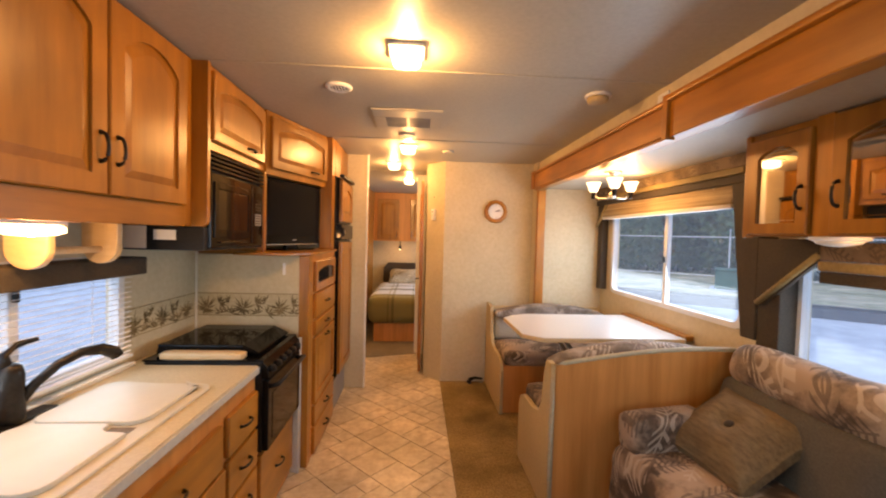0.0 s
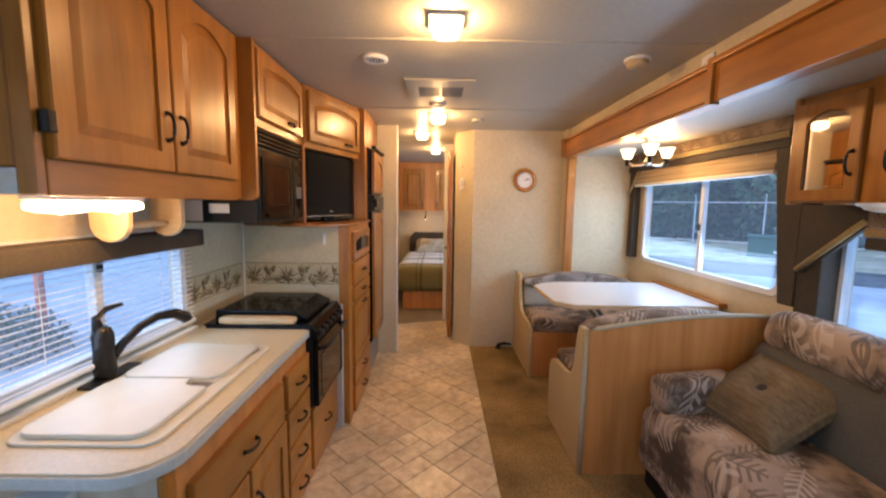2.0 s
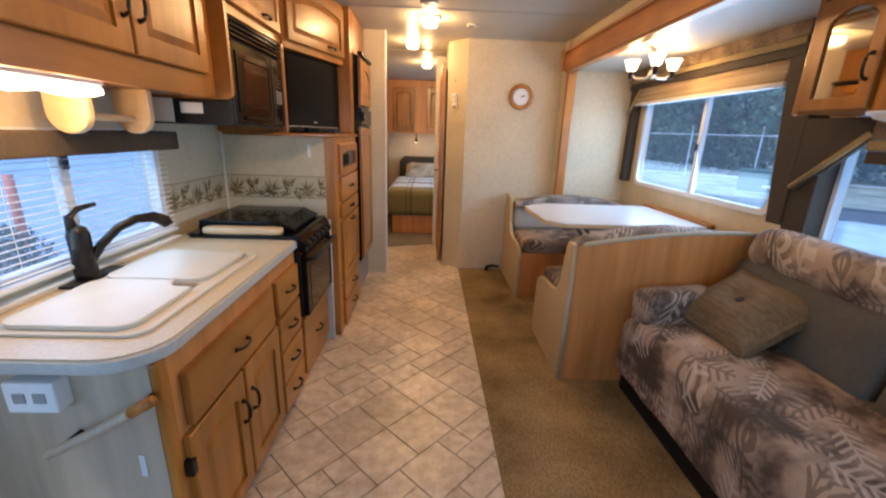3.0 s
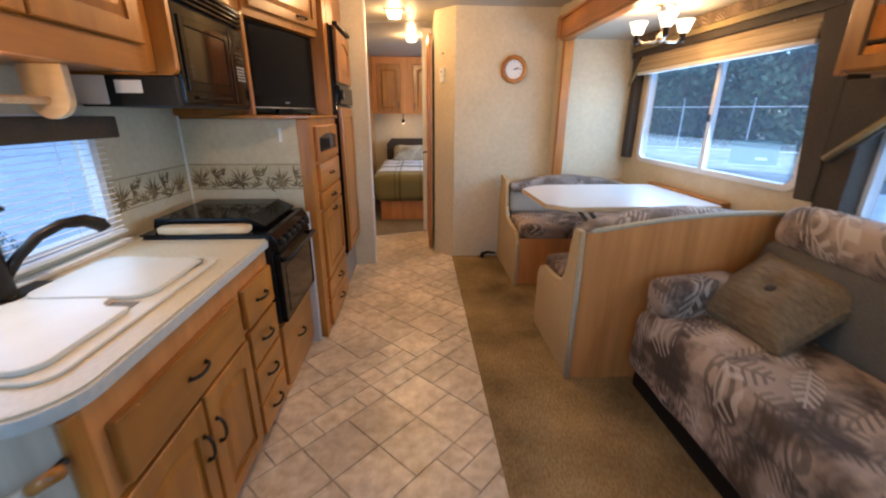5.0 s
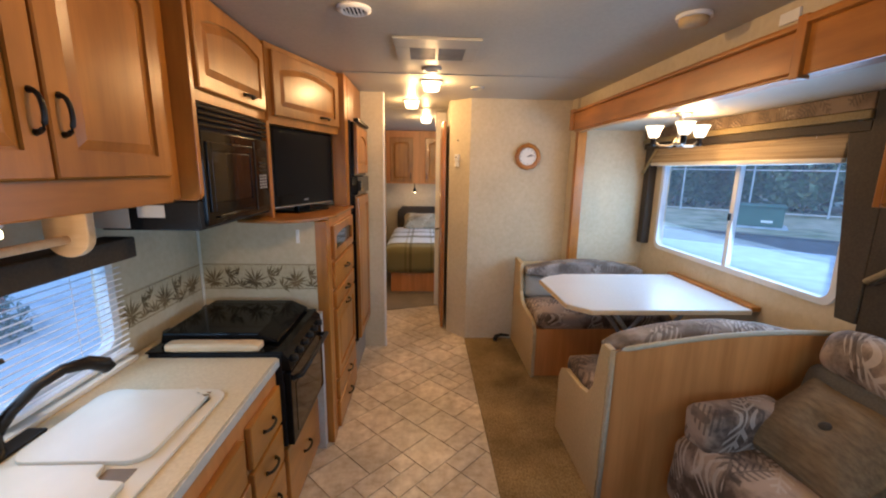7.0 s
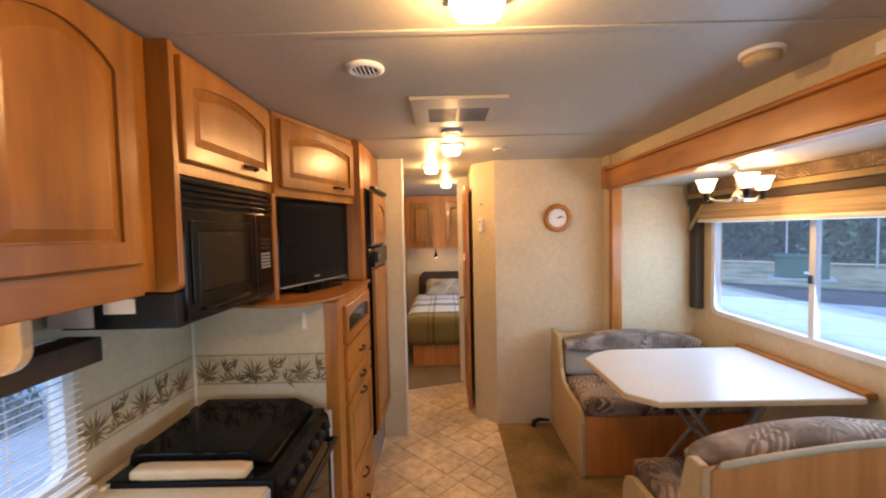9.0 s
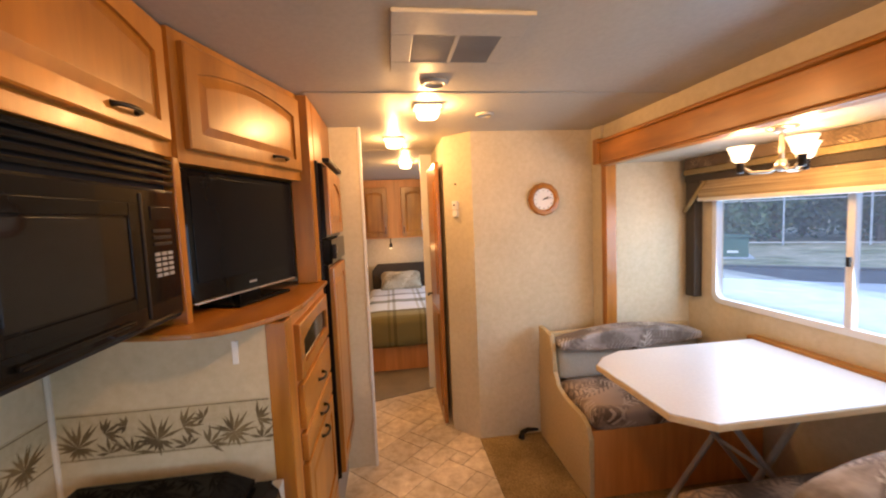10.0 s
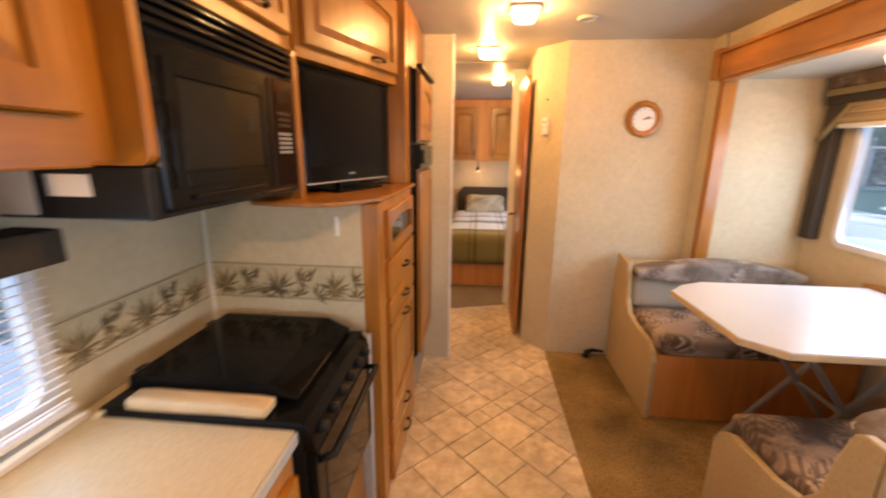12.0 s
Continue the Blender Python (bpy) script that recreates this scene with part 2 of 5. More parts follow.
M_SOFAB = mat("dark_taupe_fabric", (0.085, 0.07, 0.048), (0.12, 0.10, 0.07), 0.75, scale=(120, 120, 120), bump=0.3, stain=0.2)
M_FERN = fern_mat("fern_print_upholstery", (0.088, 0.056, 0.034), (0.40, 0.285, 0.195), (0.05, 0.034, 0.022), (0.52, 0.42, 0.32), 4.4)
M_FERNG = fern_mat("grey_fern_print_upholstery", (0.17, 0.135, 0.105), (0.39, 0.335, 0.29), (0.12, 0.09, 0.07), (0.62, 0.56, 0.48), 5.2)
M_FERNV = fern_mat("fern_print_valance", (0.13, 0.085, 0.045), (0.25, 0.17, 0.10), (0.06, 0.04, 0.025), (0.38, 0.28, 0.17), 7.0)
M_OLIVE = mat("olive_welt_fabric", (0.24, 0.17, 0.065), (0.31, 0.23, 0.10), 0.8, scale=(90, 90, 90), bump=0.3)
M_DARKF = mat("dark_brown_fabric", (0.034, 0.024, 0.014), (0.056, 0.04, 0.024), 0.8, scale=(120, 120, 120), bump=0.3)
M_SHADE = mat("striped_roman_shade", (0.24, 0.16, 0.075), (0.56, 0.43, 0.25), 0.8, scale=(1.5, 0.8, 60), detail=3, bump=0.2, stain=0.15)
M_CHEN = mat("brown_chenille", (0.125, 0.08, 0.034), (0.215, 0.143, 0.066), 0.9, scale=(60, 14, 60), detail=4, bump=0.6, stain=0.25)
M_NICKEL = mat("brushed_nickel", (0.55, 0.50, 0.42), (0.6, 0.55, 0.47), 0.3, metal=1.0, stain=0.1)
M_ALU = mat("white_aluminium_frame", (0.66, 0.68, 0.69), (0.72, 0.74, 0.75), 0.35, stain=0.1)
M_LENS = mat("lit_frosted_glass", (0.9, 0.85, 0.75), rough=0.3, emit=(1.0, 0.72, 0.40, 2.2))
M_LENSB = mat("lit_tulip_glass", (0.9, 0.85, 0.75), rough=0.3, emit=(1.0, 0.74, 0.45, 0.9))
M_LENSOFF = mat("frosted_lens", (0.75, 0.70, 0.60), rough=0.3)
M_MIRROR = mat("smoked_mirror", (0.62, 0.58, 0.50), rough=0.03, metal=1.0, stain=0.03)
M_PLAID = plaid_mat("plaid_comforter")
M_PILLOWB = fern_mat("printed_pillowcase", (0.40, 0.36, 0.26), (0.52, 0.48, 0.36), (0.14, 0.12, 0.07), (0.6, 0.56, 0.45), 6.0)
M_GLASS = glass_mat("window_glass", haze=0.07)
M_BAND = mat("border_paper", (0.49, 0.40, 0.24), (0.58, 0.49, 0.32), 0.7, scale=(50, 50, 50), stain=0.15)
M_FROND = mat("printed_frond", (0.085, 0.058, 0.022), (0.26, 0.18, 0.075), 0.7, scale=(9, 9, 9), stain=0.3)
M_PAPER = mat("paper_label", (0.72, 0.70, 0.66), rough=0.7, stain=0.05)
M_CONC = mat("pale_concrete", (0.30, 0.35, 0.40), (0.40, 0.45, 0.50), 0.85, scale=(0.6, 0.6, 0.6), detail=8, stain=0.2)
M_ASPH = mat("asphalt", (0.06, 0.066, 0.075), (0.10, 0.105, 0.115), 0.9, scale=(2, 2, 2), detail=8, stain=0.3)
M_GRASS = mat("patchy_grass", (0.13, 0.16, 0.08), (0.46, 0.42, 0.32), 0.95, scale=(0.7, 0.7, 0.7), detail=8, stain=0.3)
M_LEAF = mat("leaves", (0.06, 0.095, 0.05), (0.12, 0.17, 0.085), 0.7, scale=(1.2, 1.2, 1.2), stain=0.3, vary=0.3)
M_BARK = mat("bark", (0.07, 0.055, 0.045), (0.14, 0.11, 0.09), 0.9, scale=(6, 6, 1), bump=0.5)
M_BOXG = mat("green_painted_steel", (0.05, 0.11, 0.085), (0.065, 0.13, 0.10), 0.5, stain=0.2)
M_GALV = mat("galvanised_steel", (0.42, 0.43, 0.44), (0.5, 0.51, 0.52), 0.5, metal=0.3)
M_ORANGE = mat("orange_paint", (0.62, 0.13, 0.05), (0.7, 0.17, 0.07), 0.5)
M_SIDING = mat("white_siding", (0.60, 0.62, 0.64), (0.68, 0.70, 0.72), 0.7, scale=(1, 1, 12))

# ---- mesh helpers ----
ORIGIN = {}


def thing(name, loc, label, category, group="", kind=""):
    ob = new(name)
    ob.location = loc
    ORIGIN[ob] = Vector(loc)
    return tagged(ob, label, category, group, kind)


def part(name, bm, material, parent=None, label="", smooth=False):
    """Links a bmesh, built in world metres, as one mesh under its thing."""
    if parent is not None:
        bmesh.ops.translate(bm, vec=-ORIGIN[parent], verts=bm.verts)
    bmesh.ops.recalc_face_normals(bm, faces=bm.faces)
    me = bpy.data.meshes.new(name)
    bm.to_mesh(me)
    bm.free()
    me.materials.append(material)
    if smooth:
        me.shade_smooth()
    ob = new(name, me)
    if parent is not None:
        ob.parent = parent
        ORIGIN[ob] = ORIGIN[parent]
    else:
        ORIGIN[ob] = Vector((0, 0, 0))
    if label:
        ob["label"] = label
    return ob


def solo(name, bm, material, label, category, group="", kind="", smooth=False):
    return tagged(part(name, bm, material, None, "", smooth), label, category, group, kind)


def box(x0, x1, y0, y1, z0, z1, bev=0.003, bm=None):
    own = bmesh.new()
    m = Matrix.Translation(((x0 + x1) / 2, (y0 + y1) / 2, (z0 + z1) / 2)) @ Matrix.Diagonal((abs(x1 - x0), abs(y1 - y0), abs(z1 - z0), 1))
    bmesh.ops.create_cube(own, size=1, matrix=m)
    if bev:
        bmesh.ops.bevel(own, geom=own.edges[:], offset=min(bev, 0.45 * min(abs(x1 - x0), abs(y1 - y0), abs(z1 - z0))), segments=2, affect='EDGES', profile=0.6)
    return own if bm is None else join(bm, own)


def join(bm, other, m=None):
    if m is not None:
        other.transform(m)
    me = bpy.data.meshes.new("t")
    other.to_mesh(me)
    other.free()
    bm.from_mesh(me)
    bpy.data.meshes.remove(me)
    return bm


def prism(points, axis, lo, hi, bev=0.0):
    """Extrudes a flat outline along x, y or z. Points are the two other coordinates in order."""
    bm = bmesh.new()

    def at(p, w):
        return {'x': (w, p[0], p[1]), 'y': (p[0], w, p[1]), 'z': (p[0], p[1], w)}[axis]

    a = [bm.verts.new(at(p, lo)) for p in points]
    b = [bm.verts.new(at(p, hi)) for p in points]
    bm.faces.new(a)
    bm.faces.new(b)
    for i in range(len(points)):
        j = (i + 1) % len(points)
        bm.faces.new((a[i], a[j], b[j], b[i]))
    bmesh.ops.recalc_face_normals(bm, faces=bm.faces)
    if bev:
        es = [e for e in bm.edges if len(e.link_faces) == 2 and e.calc_face_angle() > 0.6]
        bmesh.ops.bevel(bm, geom=es, offset=bev, segments=2, affect='EDGES', profile=0.6)
    return bm


def tube(points, r, seg=8, taper=None):
    bm = bmesh.new()
    pts = [Vector(p) for p in points]
    rings = []
    for i, p in enumerate(pts):
        d = (pts[min(i + 1, len(pts) - 1)] - pts[max(i - 1, 0)]).normalized()
        up = Vector((0, 0, 1)) if abs(d.z) < 0.9 else Vector((1, 0, 0))
        u = d.cross(up).normalized()
        v = u.cross(d)
        rr = r * (taper[i] if taper else 1)
        rings.append([bm.verts.new(p + rr * (math.cos(a) * u + math.sin(a) * v)) for a in (2 * math.pi * k / seg for k in range(seg))])
    for a, b in zip(rings, rings[1:]):
        for k in range(seg):
            bm.faces.new((a[k], a[(k + 1) % seg], b[(k + 1) % seg], b[k]))
    bm.faces.new(rings[0])
    bm.faces.new(rings[-1])
    return bm


def lathe(profile, m, seg=24):
    """Turns (radius, height) pairs about z, then poses the shape."""
    bm = bmesh.new()
    rings = [[bm.verts.new((max(r, 1e-4) * math.cos(2 * math.pi * k / seg), max(r, 1e-4) * math.sin(2 * math.pi * k / seg), h)) for k in range(seg)] for r, h in profile]
    for a, b in zip(rings, rings[1:]):
        for k in range(seg):
            bm.faces.new((a[k], a[(k + 1) % seg], b[(k + 1) % seg], b[k]))
    bm.faces.new(rings[0])
    bm.faces.new(rings[-1])
    bm.transform(m)
    return bm


def cushion(size, m, r=0.05, puff=0.02, cuts=11, sag=0.004, seed=0, pinch=0.0, tuft=0.0):
    """A soft rounded block of that size about its middle, posed by m."""
    bm = bmesh.new()
    bmesh.ops.create_cube(bm, size=2)
    bmesh.ops.subdivide_edges(bm, edges=bm.edges[:], cuts=cuts, use_grid_fill=True)
    h = Vector(size) / 2
    r = min(r, 0.98 * min(h))
    for v in bm.verts:
        p = v.co.copy()
        q = Vector((p.x * h.x, p.y * h.y, p.z * h.z))
        core = Vector([max(-(h[i] - r), min(h[i] - r, q[i])) for i in range(3)])
        d = q - core
        if d.length > 1e-6:
            q = core + d.normalized() * r
        f = (1 - p.x ** 2) * (1 - p.y ** 2)
        q.z += puff * f * p.z
        if pinch:
            q.z *= 1 - pinch * (max(abs(p.x), abs(p.y)) ** 3)
            q.x *= 1 - 0.08 * (1 - p.y ** 2)
            q.y *= 1 - 0.08 * (1 - p.x ** 2)
        if tuft:
            q.z *= 1 - tuft * math.exp(-(q.x ** 2 + q.y ** 2) / 0.0035)
        q += noise.noise_vector(q * 7 + Vector((seed, seed, seed))) * sag
        v.co = q
    bm.transform(m)
    return bm


def frame_m(origin, u, n):
    """A pose whose x runs along u, whose y runs along -n (into the wall) and whose z is up."""
    u, n = Vector(u).normalized(), Vector(n).normalized()
    m = Matrix.Identity(4)
    for i in range(3):
        m[i][0], m[i][1], m[i][2], m[i][3] = u[i], -n[i], (0, 0, 1)[i], origin[i]
    return m


def handle_bm(m, cu, cv, vertical=True, length=0.085, out=0.024, lift=0.02):
    pts, tp = [], []
    for k in range(11):
        a = math.pi * k / 10
        s, o = -math.cos(a) * length / 2, math.sin(a) ** 0.7 * out
        pts.append(m @ Vector((cu + (0 if vertical else s), -lift - o, cv + (s if vertical else 0))))
        tp.append(1.5 if k in (0, 10) else 1.0)
    return tube(pts, 0.0055, 8, tp)


def door_ring(w, h, a, arch, t, n=12):
    """A door frame with an arched opening: x across, z up, front at y = -t."""
    inner = [(a, a), (w - a, a)]
    outer = [(0, 0), (w, 0)]
    for k in range(n + 1):
        s = k / n
        x = (w - a) + (2 * a - w) * s
        inner.append((x, h - a - arch * (1 - math.sin(math.pi * s) ** 0.8 if arch else 0)))
        outer.append((w - w * s, h))
    bm = bmesh.new()
    e = 0.004

    def ring(pts, y, shrink=0.0):
        return [bm.verts.new((min(max(x, shrink), w - shrink), y, min(max(z, shrink), h - shrink))) for x, z in pts]

    o0, o1, o2 = ring(outer, 0), ring(outer, -t + e), ring(outer, -t, e)
    i1, i0 = ring(inner, -t), ring(inner, -t + 0.009)
    cnt = len(inner)
    for ra, rb in ((o0, o1), (o1, o2), (o2, i1), (i1, i0)):
        for k in range(cnt):
            j = (k + 1) % cnt
            bm.faces.new((ra[k], ra[j], rb[j], rb[k]))
    return bm, inner


def door_panel(inner, w, h, t, rise=0.007, inset=0.03):
    bm = bmesh.new()
    cx, cz = w / 2, h / 2

    def ring(y, d):
        out = []
        for x, z in inner:
            sx = x - math.copysign(min(d, abs(x - cx)), x - cx)
            out.append(bm.verts.new((sx, y, z - math.copysign(d, z - cz))))
        return out

    r0, r1, r2, r3 = ring(-t + 0.009, -0.001), ring(-t + 0.009, 0.006), ring(-t + 0.009 - rise, inset), ring(-t + 0.0085 - rise, inset + 0.002)
    c = len(inner)
    for ra, rb in ((r0, r1), (r1, r2), (r2, r3)):
        for k in range(c):
            bm.faces.new((ra[k], ra[(k + 1) % c], rb[(k + 1) % c], rb[k]))
    bm.faces.new(r3)
    return bm


def cab_door(parent, m, w, h, arch=0.03, a=0.05, handle=None, panel=M_WOOD, wood=M_WOOD, name="door", inset=0.03, hinges=()):
    """A framed cabinet door. handle: (u, v, vertical). The pose m sits at its lower corner on the face."""
    t = 0.022
    bm, inner = door_ring(w, h, a, arch, t)
    bm.transform(m)
    d = part(name, bm, wood, parent)
    pb = door_panel(inner, w, h, t, 0.007 if panel is wood else 0.0, inset)
    pb.transform(m)
    part("panel" if panel is wood else "glass_panel", pb, panel, d, "" if panel is wood else "dark glass panel")
    if handle:
        part("handle", handle_bm(m, *handle, lift=t), M_BRONZE, d, "dark bronze bow handle", True)
    for hu, hv in hinges:
        part("hinge", join(bmesh.new(), box(hu - 0.012, hu + 0.012, -t - 0.004, 0, hv - 0.025, hv + 0.025, 0.004), m), M_BRONZE, d, "dark bronze hinge")
    return d


def drawer_front(parent, m, w, h, handle=True, name="drawer_front"):
    bm = box(0, w, -0.022, 0, 0, h, 0.006)
    bm.transform(m)
    d = part(name, bm, M_WOODH, parent)
    if handle:
        part("handle", handle_bm(m, w / 2, h / 2, False, lift=0.022), M_BRONZE, d, "dark bronze bow handle", True)
    return d

# ---- structure ----
FLOOR_X0, FLOOR_X1 = -0.70, 0.285
ZC = 2.145
S = dict(kind="structure")
floor = solo("floor", box(-1.32, 1.88, -1.95, 7.15, -0.09, -0.006, 0), M_JOINT, "vinyl floor of stone-look tiles in a diagonal mixed pattern", "floor", **S)


def slab(name, dims, material, label, category, bev=0.0):
    return solo(name, box(*dims, bev), material, label, category, **S)


slab("carpet", (FLOOR_X1, 1.81, -1.9, 3.6, -0.006, 0.006), M_CARPET, "tan cut-pile carpet beside the tiled aisle", "carpet", 0.003)
solo("carpet_bedroom", prism([(-1.255, 4.25), (-0.487, 4.36), (0.054, 4.53), (0.9, 4.75), (0.9, 7.05), (-1.255, 7.05)], 'z', -0.006, 0.008), M_CARPETB, "grey tan bedroom carpet", "carpet", **S)
slab("carpet_slide", (0.78, 1.81, -0.9, 3.46, 0.006, 0.012), M_CARPET, "tan carpet of the slide-out floor", "carpet", 0.003)


def wall_with_openings(name, x0, x1, y0, y1, z0, z1, holes, material, label):
    """A wall along y, cut by openings (ya, yb, za, zb)."""
    bm = bmesh.new()
    ys = sorted({y0, y1, *[v for h in holes for v in h[:2]]})
    for ya, yb in zip(ys, ys[1:]):
        cuts = sorted((h[2], h[3]) for h in holes if h[0] <= ya and h[1] >= yb)
        z = z0
        for za, zb in cuts:
            box(x0, x1, ya, yb, z, za, 0, bm)
            z = zb
        box(x0, x1, ya, yb, z, z1, 0, bm)
    bmesh.ops.remove_doubles(bm, verts=bm.verts, dist=1e-5)
    return solo(name, bm, material, label, "wall", **S)


KW = (0.66, 1.56, 0.875, 1.285)
W1 = (1.80, 3.25, 0.975, 1.78)
W2 = (-0.75, 1.47, 0.80, 1.50)
wall_with_openings("wall_west", -1.305, -1.255, -1.95, 7.1, 0, ZC, [(-0.45, 0.2, 0.35, 1.75), KW], M_WALL, "cream mottled wallpaper wall with a kitchen window")
wall_with_openings("wall_east", 1.81, 1.86, -0.95, 3.54, 0, 1.96, [W1, W2], M_WALL, "cream slide-out wall with two windows")
slab("wall_slide_far", (1.17, 1.81, 3.48, 3.54, 0, 1.96), M_WALL, "cream end wall of the slide-out", "wall")
slab("wall_slide_near", (1.17, 1.81, -0.95, -0.90, 0, 1.96), M_WALL, "cream end wall of the slide-out", "wall")
slab("wall_side_front", (1.17, 1.23, -1.95, -0.95, 0, ZC), M_WALL, "cream side wall near the cab", "wall")
slab("wall_clock", (0.29, 1.20, 3.60, 3.65, 0, ZC), M_WALL, "cream mottled wallpaper wall holding the clock", "wall")
slab("wall_strip", (1.17, 1.21, -0.95, 3.60, 2.03, ZC), M_WALL, "cream strip of wall above the wooden slide-out fascia", "wall")
solo("wall_angled", prism([(0.29, 3.60), (0.29, 3.65), (0.165, 3.80), (0.125, 3.80), (0.125, 3.787)], 'z', 0, ZC), M_WALL, "cream angled corner wall by the passage", "wall", **S)
slab("wall_passage", (0.125, 0.165, 3.80, 4.53, 0, ZC), M_WALL, "cream passage wall behind the open door", "wall")
slab("wall_bedroom_front", (0.165, 0.95, 4.49, 4.53, 0, ZC), M_WALL, "cream bedroom front wall", "wall")
# opening for an added bedroom window, out of view
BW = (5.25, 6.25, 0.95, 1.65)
wall_with_openings("wall_bedroom_east", 0.90, 0.95, 4.53, 7.05, 0, ZC, [BW], M_WALL, "cream bedroom side wall cut for an added unseen window")
slab("wall_bedroom_rear", (-1.255, 0.95, 7.05, 7.10, 0, ZC), M_WALL, "cream bedroom rear wall", "wall")
slab("wall_partition", (-1.0, -0.44, 3.44, 3.475, 0, ZC), M_WALL, "narrow cream partition beside the refrigerator", "wall")
slab("trim", (-0.44, -0.425, 3.435, 3.48, 0, ZC), M_TRIMW, "pale vertical trim strip on the partition edge", "trim")
slab("wall_bath", (-0.80, -0.76, 3.475, 5.9, 0, ZC), M_WALL, "cream passage side wall", "wall")
bm = bmesh.new()
for d in ((-1.305, -1.05, 0, ZC), (1.05, 1.23, 0, ZC), (-1.05, 1.05, 0, 0.9), (-1.05, 1.05, 1.85, ZC)):
    box(d[0], d[1], -2.0, -1.95, d[2], d[3], 0, bm)
solo("wall_south", bm, M_WALL, "cream front wall with a wide windscreen opening", "wall", **S)
ceiling = slab("ceiling", (-1.305, 1.23, -2.0, 7.15, ZC, ZC + 0.05), M_CEIL, "pale grey vinyl ceiling", "ceiling")
slab("ceiling_slide", (1.185, 1.86, -0.95, 3.54, 1.897, 1.955), M_CEIL, "pale lower ceiling of the slide-out", "ceiling")
slab("ceiling_bedroom", (1.23, 0.9, 4.6, 7.1, ZC, ZC + 0.05), M_CEIL, "pale bedroom ceiling", "ceiling")
for ys in (1.53, 2.79, 4.25):
    slab("ceiling_trim", (-1.0 if ys < 2 else -0.62, 1.165 if ys < 3 else 0.1, ys - 0.014, ys + 0.014, ZC - 0.004, ZC - 0.0005), M_CEIL, "thin pale strip covering a ceiling joint", "trim", 0.0015)

# wooden fascia of the slide-out
fascia = thing("slide_out_fascia", (1.12, 1.0, 1.875), "honey maple fascia board framing the slide-out opening", "fascia", kind="structure")
part("board", box(1.105, 1.17, 1.425, 3.42, 1.885, 2.015, 0.006), M_WOODH, fascia)
part("board", box(1.095, 1.17, -0.95, 1.40, 1.868, 2.02, 0.006), M_WOODH, fascia)
part("moulding", box(1.085, 1.17, 1.425, 3.42, 2.015, 2.035, 0.008), M_WOODH, fascia)
part("moulding", box(1.075, 1.17, -0.95, 1.40, 2.02, 2.045, 0.008), M_WOODH, fascia)
part("joint_cover", box(1.078, 1.12, 1.395, 1.43, 1.858, 2.05, 0.004), M_WOOD, fascia)
part("lower_edge", box(1.115, 1.185, -0.95, 3.42, 1.872, 1.885, 0.004), M_WOODH, fascia)
post = thing("slide_out_post", (1.18, 3.44, 0), "honey maple upright post framing the slide-out", "post", kind="structure")
part("post_board", box(1.15, 1.225, 3.42, 3.478, 0.012, 1.885, 0.006), M_WOOD, post)
part("capital", box(1.09, 1.235, 3.41, 3.478, 1.885, 2.05, 0.008), M_WOOD, post)
slab("wall_jamb", (1.15, 1.20, 3.478, 3.60, 0, ZC), M_WALL, "cream jamb behind the post", "wall")


def side_window(name, x, hole, label, divider=None, inward=1):
    """A window in a wall along y. inward: +1 where the room lies towards -x."""
    ya, yb, za, zb = hole
    w = thing(name, (x, (ya + yb) / 2, za), label, "window", kind="structure")
    f = 0.028
    xi, xo = x - inward * 0.012, x + inward * 0.03
    x0, x1 = min(xi, xo), max(xi, xo)
    # rounded frame ring
    bm = bmesh.new()
    outer, inner = [], []
    for cy, cz, a0 in ((yb, zb, 0), (ya, zb, 90), (ya, za, 180), (yb, za, 270)):
        for k in range(6):
            a = radians(a0 + 18 * k)
            for lst, grow, rr in ((outer, 0.022, 0.07), (inner, -0.012, 0.05)):
                hy, hz = (yb - ya) / 2 + grow, (zb - za) / 2 + grow
                sy = 1 if cy == yb else -1
                sz = 1 if cz == zb else -1
                lst.append(((ya + yb) / 2 + sy * (hy - rr) + rr * math.cos(a), (za + zb) / 2 + sz * (hz - rr) + rr * math.sin(a)))
    r = [[bm.verts.new((xx, *p)) for p in lst] for xx, lst in ((x0, outer), (x1, outer), (x1, inner), (x0, inner))]
    for a, b in zip(r, r[1:] + r[:1]):
        for k in range(len(outer)):
            j = (k + 1) % len(outer)
            bm.faces.new((a[k], a[j], b[j], b[k]))
    part("window_frame", bm, M_ALU, w)
    spans = [(ya, yb)]
    if divider:
        spans = [(ya, divider), (divider, yb)]
        dv = part("mullion", box(x0 + 0.004, x1 - 0.004, divider - 0.017, divider + 0.017, za + 0.012, zb - 0.012, 0.004), M_ALU, w)
        part("latch", box(min(xi, xi - inward * 0.012), max(xi, xi - inward * 0.012), divider - 0.012, divider + 0.006, za + 0.30, za + 0.345, 0.003), M_BLACKM, dv, "black window latch")
    for a, b in spans:
        g = part("pane", box((x0 + x1) / 2 - 0.002, (x0 + x1) / 2 + 0.002, a + 0.012, b - 0.012, za + 0.012, zb - 0.012, 0), M_GLASS, w)
        g.visible_shadow = False
    return w


side_window("window_1", 1.81, W1, "sliding window with a white frame above the dinette", 2.488)
side_window("window_2", 1.81, W2, "white framed window behind the sofa", 0.35)
# added window, never in view; it holds the bed's fill light
side_window("window_6", 0.90, BW, "unseen white framed bedroom window added to brighten the bed", 5.75)
side_window("window_3", -1.255, KW, "sliding kitchen window with a white frame behind blinds", 1.105, -1)
side_window("window_4", -1.255, (-0.45, 0.2, 0.35, 1.75), "tall entry window with a pale frame", None, -1)
bm = box(-1.05, 1.05, -1.98, -1.972, 0.9, 1.85, 0)
